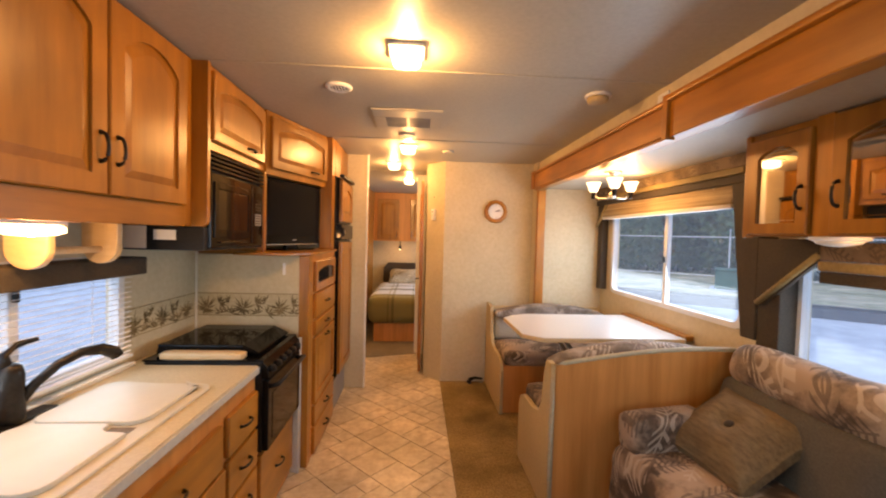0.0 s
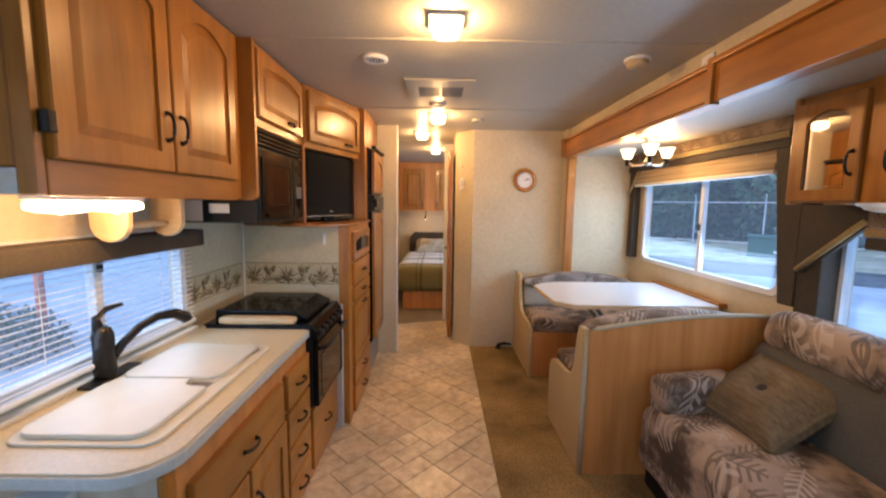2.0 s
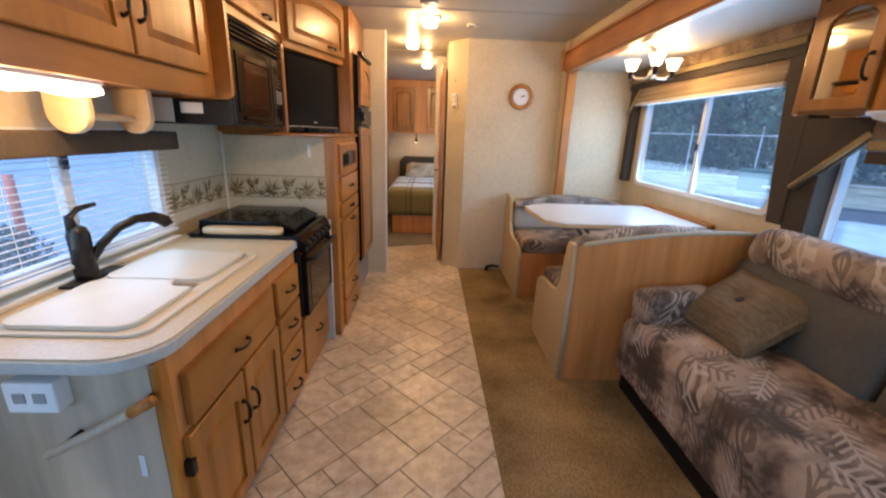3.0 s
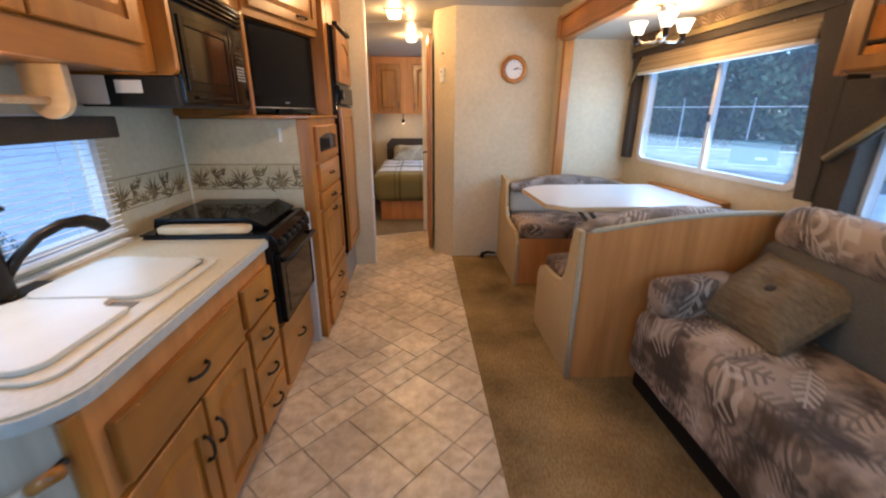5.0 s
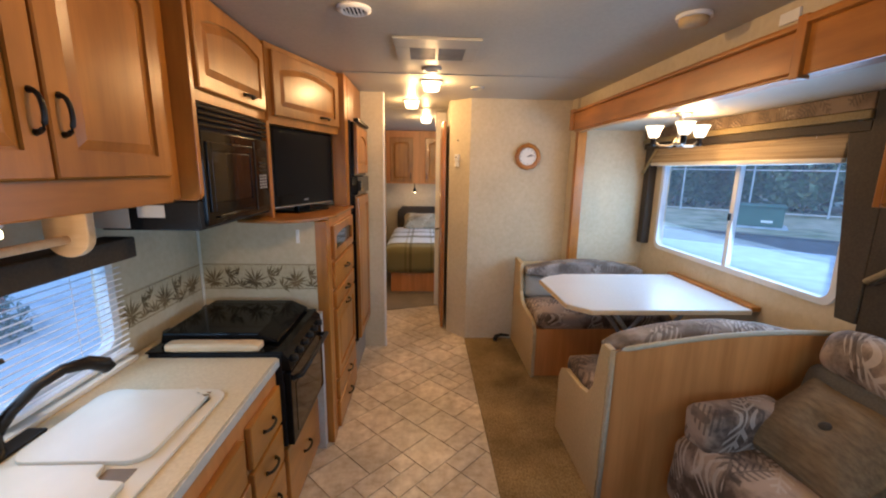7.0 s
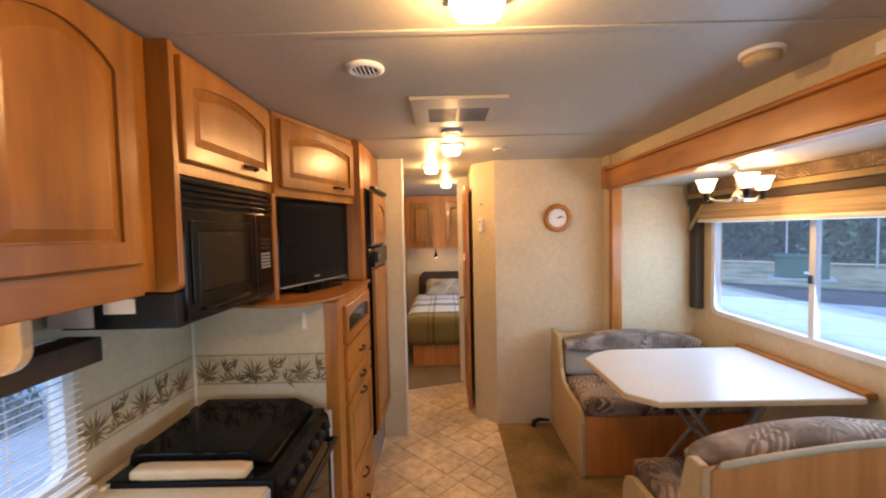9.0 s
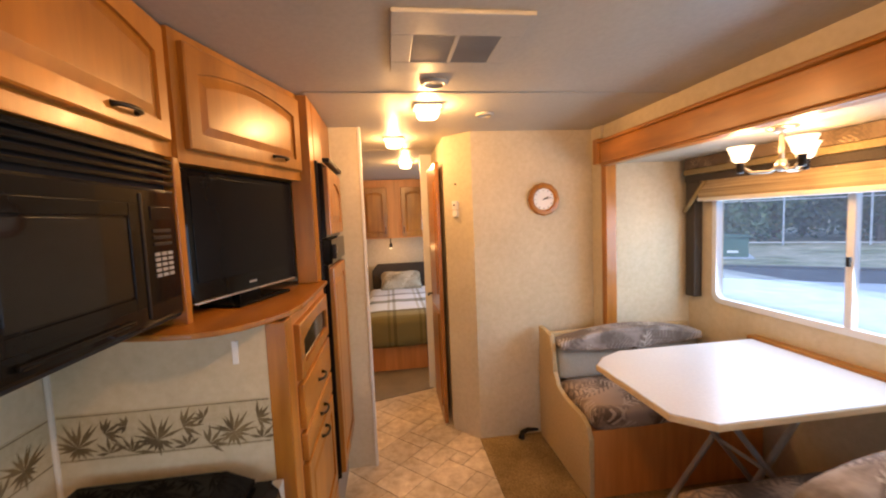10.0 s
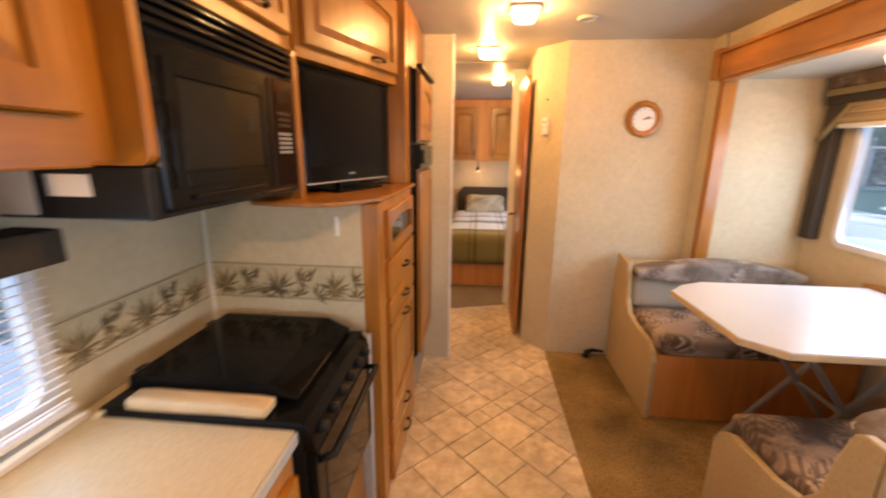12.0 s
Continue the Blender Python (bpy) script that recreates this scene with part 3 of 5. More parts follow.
ws = solo("window_5", bm, M_GLASS, "wide windscreen glass at the cab", "window", **S)
ws.visible_shadow = False

# passage door, standing open along the wall
pdoor = thing("door_1", (0.09, 3.83, 0), "honey maple panelled passage door standing open", "door", kind="structure")
part("leaf", box(0.065, 0.095, 3.83, 4.40, 0.02, 1.98, 0.004), M_WOOD, pdoor)
for za, zb in ((0.12, 0.85), (1.0, 1.85)):
    part("panel", box(0.058, 0.066, 3.91, 4.32, za, zb, 0.006), M_WOOD, pdoor)
part("door_handle", tube([(0.065, 4.34, 0.93), (0.03, 4.34, 0.93), (0.025, 4.27, 0.93)], 0.008), M_BRONZE, pdoor, "dark lever handle", True)
slab("trim_bedroom_jamb", (0.02, 0.125, 4.53, 4.56, 0, ZC), M_TRIMW, "white painted bedroom jamb", "trim")

# ---- kitchen ----
XF = -0.685  # face of the base cabinets
FACE = lambda y, z, x=XF: frame_m((x, y, z), (0, 1, 0), (1, 0, 0))

sinkcab = thing("sink_cabinet", (-0.95, 1.1, 0), "honey maple base cabinet with doors and drawers under the sink", "cabinet")
part("body", box(-1.25, XF - 0.001, 0.60, 1.60, 0.07, 0.772, 0.002), M_WOODP, sinkcab)
part("end_panel", prism([(-1.25, 0.0), (-0.72, 0.0), (-0.70, 0.02), (-0.70, 0.772), (-1.25, 0.772)], 'y', 0.58, 0.599), M_ENDP, sinkcab, "greyish wood-grain end panel")
part("corner_post", box(-0.71, XF + 0.003, 0.583, 0.625, 0.0, 0.772, 0.008), M_WOOD, sinkcab)
part("toe_board", box(-1.25, -0.735, 0.60, 1.60, 0.0, 0.069, 0.002), M_WOODP, sinkcab)
drawer_front(sinkcab, FACE(0.66, 0.535), 0.60, 0.165, True, "false_front")
cab_door(sinkcab, FACE(0.635, 0.065), 0.315, 0.455, 0.025, 0.055, (0.285, 0.31, True), hinges=((-0.006, 0.36), (-0.006, 0.09)))
cab_door(sinkcab, FACE(0.965, 0.065), 0.315, 0.455, 0.025, 0.055, (0.03, 0.31, True))
for z0, z1 in ((0.545, 0.705), (0.375, 0.53), (0.21, 0.36), (0.055, 0.195)):
    drawer_front(sinkcab, FACE(1.305, z0), 0.275, z1 - z0)

outlet = thing("outlet_box", (-0.94, 0.575, 0.72), "white plastic surface outlet box on the cabinet end", "outlet")
part("housing", box(-1.0, -0.885, 0.535, 0.58, 0.672, 0.752, 0.006), M_WHITEP, outlet)
for ox in (-0.965, -0.92):
    part("socket", box(ox - 0.014, ox + 0.014, 0.532, 0.536, 0.70, 0.726, 0.002), M_GREY, outlet)
rail = thing("grab_handle", (-0.79, 0.56, 0.63), "slanting wooden grab handle on the cabinet end", "handle")
part("bar", tube([(-0.93, 0.53, 0.560), (-0.85, 0.525, 0.605), (-0.75, 0.525, 0.662), (-0.665, 0.53, 0.712)], 0.012, 10), M_ENDP, rail, "", True)
part("grip_end", tube([(-0.715, 0.526, 0.683), (-0.662, 0.53, 0.714)], 0.0135, 10), M_WOOD, rail, "honey maple grip end", True)
part("standoff", tube([(-0.89, 0.53, 0.583), (-0.89, 0.58, 0.583)], 0.008), M_BRONZE, rail)
part("standoff", tube([(-0.70, 0.53, 0.69), (-0.70, 0.58, 0.69)], 0.008), M_BRONZE, rail)
solo("label_sticker", box(-0.763, -0.748, 0.577, 0.5795, 0.447, 0.512, 0), M_PAPER, "small white paper sticker on the cabinet end", "sticker")

# worktop with a rounded outer corner
pts = [(-1.252, 0.535)]
for k in range(9):
    a = radians(-90 + 90 * k / 8)
    pts.append((-0.668 - 0.13 + 0.13 * math.cos(a), 0.535 + 0.13 + 0.13 * math.sin(a)))
pts += [(-0.668, 1.605), (-1.19, 1.605), (-1.19, 2.164), (-1.252, 2.164)]
top = thing("worktop", (-0.95, 1.2, 0.775), "beige laminate worktop with a pale grey rounded edge", "worktop")
part("edge", prism(pts, 'z', 0.774, 0.806, 0.004), M_EDGE, top, "pale grey worktop edge")
cx, cy = -0.95, 1.1
part("surface", prism([(x + (0.006 if x < cx else -0.008), y + (0.008 if y < cy else -0.002)) for x, y in pts], 'z', 0.8065, 0.811, 0.001), M_COUNTER, top)


def rounded(x0, x1, y0, y1, r, n=5):
    out = []
    for cx_, cy_, a0 in ((x1 - r, y0 + r, -90), (x1 - r, y1 - r, 0), (x0 + r, y1 - r, 90), (x0 + r, y0 + r, 180)):
        out += [(cx_ + r * math.cos(radians(a0 + 90 * k / n)), cy_ + r * math.sin(radians(a0 + 90 * k / n))) for k in range(n + 1)]
    return out


sink = thing("sink", (-0.93, 1.0, 0.811), "white double kitchen sink with fitted covers", "sink")
part("rim", prism(rounded(-1.14, -0.745, 0.64, 1.36, 0.05), 'z', 0.8115, 0.820, 0.004), M_SINK, sink)
for ya, yb in ((0.66, 0.995), (1.005, 1.34)):
    p = rounded(-1.125, -0.785, ya, yb, 0.05)
    # finger notch at the aisle corner of each cover
    k_ = 1.0 if ya < 0.8 else 0.6
    xn, yn = -0.785 - 0.085 * k_, yb - 0.055 * k_
    q = [v for v in p if not (v[0] > xn - 0.004 and v[1] > yn)]
    k = max(range(len(q)), key=lambda j: q[j][0] * 10 + q[j][1])
    q = q[:k + 1] + [(-0.785, yn - 0.004), (-0.80, yn), (xn + 0.025, yn + 0.004), (xn + 0.004, yn + 0.02), (xn, yb - 0.012), (xn - 0.004, yb)] + q[k + 1:]
    part("sink_cover", prism(q, 'z', 0.8205, 0.834, 0.003), M_SINK, sink, "white sink cover with a finger notch")
    # thin brown sheet on the rim paints the shade inside the notch
    part("finger_well", box(xn + 0.004, -0.795, yn + 0.006, yb - 0.002, 0.8203, 0.8215, 0), M_TAUPED, sink, "flat brown sheet painted as the shade in the finger notch")

tap = thing("kitchen_tap", (-1.19, 1.04, 0.811), "dark bronze single-lever kitchen tap behind the sink", "tap")
part("base_plate", box(-1.225, -1.155, 0.94, 1.16, 0.811, 0.822, 0.008), M_BRONZE, tap)
part("tap_body", lathe([(0.032, 0), (0.034, 0.02), (0.031, 0.10), (0.033, 0.15), (0.026, 0.175), (0.01, 0.185)], pose(-1.185, 1.03, 0.82), 20), M_BRONZE, tap, "", True)
part("spout", tube([(-1.18, 1.04, 0.87), (-1.155, 1.075, 0.925), (-1.12, 1.115, 0.975), (-1.085, 1.16, 1.0), (-1.05, 1.20, 1.0), (-1.025, 1.225, 0.98), (-1.02, 1.23, 0.965)], 0.018, 12,
                   (1.0, 0.85, 0.85, 0.9, 1.15, 1.25, 1.1)), M_BRONZE, tap, "", True)
part("lever", tube([(-1.19, 1.02, 0.99), (-1.195, 1.02, 1.03), (-1.18, 1.045, 1.055), (-1.155, 1.085, 1.065)], 0.013, 10, (1.4, 1.0, 0.8, 0.6)), M_BRONZE, tap, "", True)

# backsplash border paper


def frond(bm, cx_, cz_, r, lean, n, put):
    """A fan of pointed leaves; put maps flat (u, v) to the wall."""
    for k in range(n):
        a = lean + radians(-75 + 150 * k / (n - 1)) + random.uniform(-0.12, 0.12)
        ln = 1.3 * r * random.uniform(0.7, 1.1)
        d, s = (math.sin(a), math.cos(a)), (math.cos(a), -math.sin(a))
        w = 0.0052
        quad = [(0, 0), (0.45, w), (1, 0), (0.45, -w)]
        vs = [bm.verts.new(put(cx_ + d[0] * t * ln + s[0] * ww, cz_ + d[1] * t * ln + s[1] * ww)) for t, ww in quad]
        bm.faces.new(vs)


def border(name, u0, u1, v0, v1, put, parent, slab_dims):
    band = part(name, box(*slab_dims, 0), M_BAND, parent)
    bm = bmesh.new()
    u = u0 + 0.05
    k = 0
    while u < u1 - 0.03:
        h = v1 - v0
        if k % 3 == 0:
            frond(bm, u, v0 + 0.30 * h, 0.062, random.uniform(-0.2, 0.2), 9, put)
            frond(bm, u, v0 + 0.30 * h, 0.04, math.pi, 7, put)
        elif k % 3 == 1:
            frond(bm, u, v0 + 0.55 * h, 0.045, random.uniform(0.8, 1.6), 7, put)
            frond(bm, u + 0.01, v0 + 0.12 * h, 0.04, random.uniform(-0.4, 0.4), 5, put)
        else:
            frond(bm, u, v0 + 0.10 * h, 0.05, random.uniform(-0.9, 0.9), 6, put)
            frond(bm, u - 0.01, v0 + 0.68 * h, 0.03, random.uniform(-1.6, -0.6), 5, put)
        u += 0.07
        k += 1
    for va, vb in ((v0 + 0.004, v0 + 0.007), (v1 - 0.007, v1 - 0.004)):
        bm.faces.new([bm.verts.new(put(*q)) for q in ((u0, va), (u1, va), (u1, vb), (u0, vb))])
    tagged(part("printed_leaves", bm, M_FROND, band, "dark brown printed palm fronds"), kind="stuff")
    return band


bw = thing("wallpaper_border", (-1.254, 1.9, 0.92), "cream wallpaper border with brown palm fronds", "wallpaper border", "kitchen border paper")
border("band", 1.60, 2.166, 0.92, 1.06, lambda u, v: (-1.2515, u, v), bw, (-1.254, -1.252, 1.60, 2.166, 0.92, 1.06))

pantry = thing("pantry_cabinet", (-0.9, 2.5, 0), "tall honey maple pantry cabinet with drawers", "cabinet")
part("body", box(-1.25, -0.607, 2.172, 2.90, 0.0, 1.285, 0.002), M_WOODP, pantry)
part("papered_side", box(-1.253, -0.66, 2.166, 2.1715, 0.0, 1.285, 0), M_WALL, pantry, "cream wallpapered side panel")
part("stile", box(-0.66, -0.60, 2.163, 2.235, 0.0, 1.285, 0.004), M_WOOD, pantry)
part("corner_strip", box(-1.253, -1.243, 2.155, 2.1665, 0.811, 1.34, 0.002), M_TRIMW, pantry, "white corner strip")
PF = lambda y, z: FACE(y, z, -0.607)
cab_door(pantry, PF(2.28, 1.055), 0.56, 0.19, 0.02, 0.045, None, M_OVENGLASS, inset=0.01)
drawer_front(pantry, PF(2.28, 0.885), 0.56, 0.155)
drawer_front(pantry, PF(2.28, 0.775), 0.56, 0.095)
cab_door(pantry, PF(2.28, 0.34), 0.56, 0.42, 0.0, 0.055, (0.28, 0.39, False))
drawer_front(pantry, PF(2.28, 0.20), 0.56, 0.125)
drawer_front(pantry, PF(2.28, 0.02), 0.56, 0.165)
bb = thing("wallpaper_border", (-0.95, 2.165, 0.92), "cream wallpaper border with brown palm fronds", "wallpaper border", "kitchen border paper")
border("band", -1.24, -0.665, 0.92, 1.06, lambda u, v: (u, 2.1635, v), bb, (-1.24, -0.661, 2.164, 2.1655, 0.92, 1.06))
solo("light_switch", box(-0.755, -0.738, 2.158, 2.1655, 1.17, 1.24, 0.002), M_WHITEP, "narrow white switch on the papered panel", "switch")
solo("grey_filler_strip", box(-0.70, -0.637, 2.115, 2.160, 0.0, 0.80, 0.003), M_EDGE, "pale grey filler strip beside the stove", "filler strip")

stove = thing("stove", (-0.92, 1.86, 0), "black gas range with a closed glossy lid", "stove")
part("stove_body", box(-1.18, -0.66, 1.612, 2.112, 0.40, 0.822, 0.004), M_BLACKM, stove)
part("rim", box(-1.19, -0.655, 1.609, 2.114, 0.8225, 0.830, 0.003), M_BLACK, stove)
part("lid", prism([(-1.17, 0.838), (-1.16, 0.882), (-0.775, 0.882), (-0.698, 0.845), (-0.698, 0.838)], 'y', 1.675, 2.105, 0.007), M_BLACK, stove)
for yy in (1.74, 2.04):
    part("lid_hinge", box(-1.188, -1.165, yy - 0.02, yy + 0.02, 0.831, 0.872, 0.004), M_BLACKM, stove)
for yy in (1.72, 2.06):
    part("lid_foot", box(-0.76, -0.74, yy - 0.01, yy + 0.01, 0.8305, 0.8378, 0.002), M_BLACKM, stove)
part("control_panel", prism([(-0.665, 0.83), (-0.638, 0.80), (-0.628, 0.745), (-0.665, 0.745)], 'y', 1.612, 2.112, 0.003), M_BLACK, stove)
for k in range(6):
    part("knob", lathe([(0.017, 0), (0.017, 0.006), (0.013, 0.02), (0.006, 0.022)], pose(-0.637, 1.665 + 0.078 * k, 0.778, 0, 80, 0), 14), M_BLACKM, stove, "black control knob", True)
od = part("oven_door", box(-0.66, -0.632, 1.615, 2.109, 0.405, 0.735, 0.006), M_BLACK, stove)
part("oven_window", box(-0.633, -0.630, 1.67, 2.06, 0.44, 0.66, 0.001), M_OVENGLASS, od)
part("door_handle", tube([(-0.632, 1.64, 0.70), (-0.60, 1.65, 0.71), (-0.598, 1.86, 0.71), (-0.60, 2.08, 0.71), (-0.632, 2.09, 0.70)], 0.011, 10), M_BLACKM, od, "", True)
ovd = thing("stove_drawer_cabinet", (-0.92, 1.86, 0), "honey maple drawer unit beneath the oven", "cabinet")
part("body", box(-1.2, XF - 0.001, 1.603, 2.112, 0.0, 0.398, 0.002), M_WOODP, ovd)
drawer_front(ovd, FACE(1.62, 0.06), 0.475, 0.32)
solo("cutting_board", cushion((0.37, 0.06, 0.034), pose(-0.93, 1.635, 0.848, 0, 0, 0), 0.012, 0.003, 8, 0.004, 3), M_PALE, "narrow pale wooden board lying on the stove edge", "board", smooth=True)

# wall cabinets
XU = -0.925
upper = thing("wall_cabinet", (-1.12, 1.1, 1.435), "honey maple wall cabinet with two arched doors", "cabinet")
part("body", box(-1.253, XU - 0.001, 0.615, 1.515, 1.445, 2.14, 0.002), M_WOOD, upper)
part("end_stile", box(-0.965, XU + 0.002, 0.590, 0.6148, 1.438, 2.14, 0.003), M_WOOD, upper)
part("end_panel", box(-1.253, -0.966, 0.600, 0.6145, 1.93, 2.14, 0.002), M_WOOD, upper)
part("bottom_rail", box(-0.945, XU + 0.004, 0.615, 1.465, 1.436, 1.522, 0.004), M_WOODH, upper)
cab_door(upper, FACE(0.622, 1.522, XU), 0.41, 0.60, 0.06, 0.06, (0.38, 0.14, True), hinges=((-0.006, 0.08), (-0.006, 0.50)))
cab_door(upper, FACE(1.04, 1.522, XU), 0.407, 0.60, 0.06, 0.06, (0.03, 0.14, True))
cab_door(upper, frame_m((-1.25, 0.6145, 1.50), (1, 0, 0), (0, -1, 0)), 0.28, 0.42, 0.03, 0.045, None, M_MIRROR, name="end_door", inset=0.01)
part("end_valance", box(-1.253, -0.966, 0.590, 0.6145, 1.438, 1.497, 0.002), M_EDGE, upper, "pale grey lower end panel")

hood = thing("microwave_cabinet", (-1.05, 1.85, 1.34), "honey maple cabinet housing the microwave", "cabinet")
side = [(-1.25, 2.14), (-1.25, 1.437), (-0.885, 1.437)] + [(-0.885 + 0.025 * math.sin(radians(a)), 1.462 - 0.025 * math.cos(radians(a))) for a in (15, 35, 55, 75)] + [(-0.86, 1.465), (-0.86, 2.14)]
part("side_panel", prism(side, 'y', 1.517, 1.54, 0.002), M_WOOD, hood)
part("top_box", box(-1.25, -0.875, 1.5405, 2.175, 1.775, 2.14, 0.002), M_WOOD, hood)
part("right_stile", box(-1.25, -0.858, 2.14, 2.175, 1.30, 1.7745, 0.003), M_WOOD, hood)
cab_door(hood, FACE(1.56, 1.815, -0.874), 0.575, 0.30, 0.035, 0.045, (0.38, 0.035, False))
micro = thing("microwave", (-1.05, 1.84, 1.335), "glossy black built-in microwave over the stove", "microwave")
part("case", box(-1.24, -0.885, 1.542, 2.138, 1.345, 1.772, 0.003), M_BLACKM, micro)
part("hood_base", box(-1.20, -0.87, 1.512, 2.138, 1.333, 1.434, 0.004), M_BLACKM, micro)
part("front", box(-0.8845, -0.862, 1.544, 2.137, 1.342, 1.680, 0.008), M_BLACK, micro)
for k in range(4):
    part("grille_slat", box(-0.8845, -0.860, 1.544, 2.137, 1.690 + 0.02 * k, 1.703 + 0.02 * k, 0.004), M_BLACK, micro)
part("door_window", box(-0.8615, -0.8592, 1.61, 1.92, 1.425, 1.605, 0.001), M_OVENGLASS, micro)
bm = bmesh.new()
for d in ((1.575, 1.605, 1.39, 1.64), (1.925, 1.955, 1.39, 1.64), (1.605, 1.925, 1.39, 1.42), (1.605, 1.925, 1.61, 1.64)):
    box(-0.8622, -0.8565, *d, 0.002, bm)
part("window_surround", bm, M_BLACK, micro)
part("door_pull", box(-0.8622, -0.852, 1.62, 1.91, 1.362, 1.374, 0.004), M_BLACK, micro)
part("door_seam", box(-0.8625, -0.8590, 1.975, 1.983, 1.36, 1.665, 0.001), M_BLACKM, micro)
part("clock_display", box(-0.8622, -0.8595, 2.015, 2.105, 1.60, 1.635, 0.001), M_SCREEN, micro)
for kz in range(5):
    for ky in range(3):
        part("key", box(-0.8622, -0.8594, 2.02 + 0.029 * ky, 2.041 + 0.029 * ky, 1.455 + 0.0135 * kz, 1.464 + 0.0135 * kz, 0.0008), M_GREY, micro)
for kz in range(3):
    part("key", box(-0.8622, -0.8596, 2.02, 2.10, 1.535 + 0.017 * kz, 1.543 + 0.017 * kz, 0.0008), M_BLACKM, micro)
solo("hood_side_plate", box(-1.235, -1.105, 1.507, 1.5115, 1.34, 1.435, 0.001), M_WHITEP, "pale plate on the side of the range hood", "plate")
solo("warning_label", box(-1.075, -0.985, 1.509, 1.5115, 1.378, 1.420, 0), M_PAPER, "white paper warning label on the hood", "label")

# corner cabinet over the television, set at an angle
A, B = Vector((-0.862, 2.176, 0)), Vector((-0.655, 2.80, 0))
AU = (B - A).normalized()
AN = Vector((AU.y, -AU.x, 0))
LEN = (B - A).length
TVM = lambda u, z, out=0.0: frame_m((A.x + AU.x * u + AN.x * out, A.y + AU.y * u + AN.y * out, z), AU, AN)
corner = thing("television_cabinet", (-0.9, 2.5, 1.29), "angled honey maple cabinet above the television nook", "cabinet")
part("top_box", prism([(A.x, A.y), (B.x, B.y), (-0.66, 2.90), (-1.25, 2.90), (-1.25, 2.178)], 'z', 1.765, 2.14), M_WOOD, corner)
cab_door(corner, TVM(0.03, 1.805), LEN - 0.05, 0.305, 0.035, 0.045, (0.44, 0.035, False))
part("back_panel", box(-1.25, -0.66, 2.885, 2.90, 1.305, 1.764, 0.002), M_WALL, corner, "cream back of the nook")
part("right_stile", box(-0.70, -0.612, 2.80, 2.90, 1.305, 2.14, 0.003), M_WOOD, corner)
tray = [(-1.0, 2.06), (-0.88, 2.035), (-0.80, 2.03), (-0.74, 2.045), (-0.69, 2.085), (-0.64, 2.15), (-0.60, 2.23), (-0.582, 2.33), (-0.58, 2.86), (-0.62, 2.90), (-1.25, 2.90), (-1.25, 2.18), (-1.0, 2.178)]
part("shelf", prism(tray, 'z', 1.287, 1.304, 0.005), M_WOODH, corner, "curved maple shelf")

tvset = thing("television", (-0.76, 2.45, 1.304), "black flat-screen television on the corner shelf", "television")
T2 = TVM(0.035, 0, -0.03)


def tvbox(x0, x1, y0, y1, z0, z1, bev):
    b_ = box(x0, x1, y0, y1, z0, z1, bev)
    b_.transform(T2)
    return b_


part("housing", tvbox(0.0, 0.585, 0.0, 0.05, 1.338, 1.758, 0.010), M_BLACK, tvset)
part("screen", tvbox(0.028, 0.557, -0.003, 0.001, 1.405, 1.735, 0.001), M_SCREEN, tvset)
part("chin_strip", tvbox(0.005, 0.555, -0.006, 0.002, 1.340, 1.346, 0.001), M_NICKEL, tvset, "thin silver strip")
part("maker_badge", tvbox(0.265, 0.305, -0.003, 0.001, 1.368, 1.376, 0.0005), M_GREY, tvset)
part("stand_neck", tvbox(0.22, 0.34, 0.01, 0.04, 1.315, 1.345, 0.004), M_BLACK, tvset)
part("stand_base", tvbox(0.13, 0.43, -0.06, 0.10, 1.3045, 1.316, 0.005), M_BLACK, tvset)

fridge = thing("refrigerator", (-0.9, 3.17, 0), "refrigerator with maple door panels in a black frame", "refrigerator")
part("fridge_body", box(-1.2, -0.60, 2.902, 3.435, 0.25, 1.87, 0.003), M_BLACKM, fridge)
part("base_grille", box(-1.2, -0.61, 2.902, 3.435, 0.0, 0.249, 0.003), M_GREY, fridge, "grey lower grille")
part("top_filler", box(-1.2, -0.61, 2.902, 3.435, 1.872, 2.14, 0.003), M_WOOD, fridge, "maple filler door")
for za, zb, arch in ((0.29, 1.37, 0.0), (1.50, 1.86, 0.045)):
    part("door_frame", box(-0.60, -0.578, 2.905, 3.43, za, zb, 0.004), M_BLACK, fridge)
    cab_door(fridge, FACE(2.925, za + 0.018, -0.5785), 0.487, zb - za - 0.036, arch, 0.06, None)
cp = part("control_band", box(-0.60, -0.556, 2.905, 3.43, 1.375, 1.495, 0.006), M_BLACK, fridge)
part("door_handle", box(-0.557, -0.538, 2.91, 2.935, 1.40, 1.47, 0.004), M_BLACKM, cp)
part("dial", lathe([(0.016, 0), (0.014, 0.012), (0.005, 0.013)], pose(-0.557, 3.0, 1.435, 0, 90, 0), 12), M_NICKEL, cp)
part("door_pull", box(-0.579, -0.545, 2.912, 3.42, 1.862, 1.884, 0.005), M_BLACKM, fridge)

# window dressing over the sink
kv = thing("window_valance", (-1.2, 1.1, 1.22), "dark brown fabric box valance over the kitchen window", "valance")
part("box_front", box(-1.165, -1.145, 0.60, 1.58, 1.225, 1.30, 0.006), M_DARKF, kv)
part("return", box(-1.252, -1.166, 1.56, 1.58, 1.225, 1.30, 0.004), M_DARKF, kv)
part("top_board", box(-1.252, -1.166, 0.60, 1.559, 1.288, 1.30, 0.002), M_DARKF, kv)
blind = thing("window_blind", (-1.2, 1.1, 0.88), "white horizontal slat blind in the kitchen window", "blind")
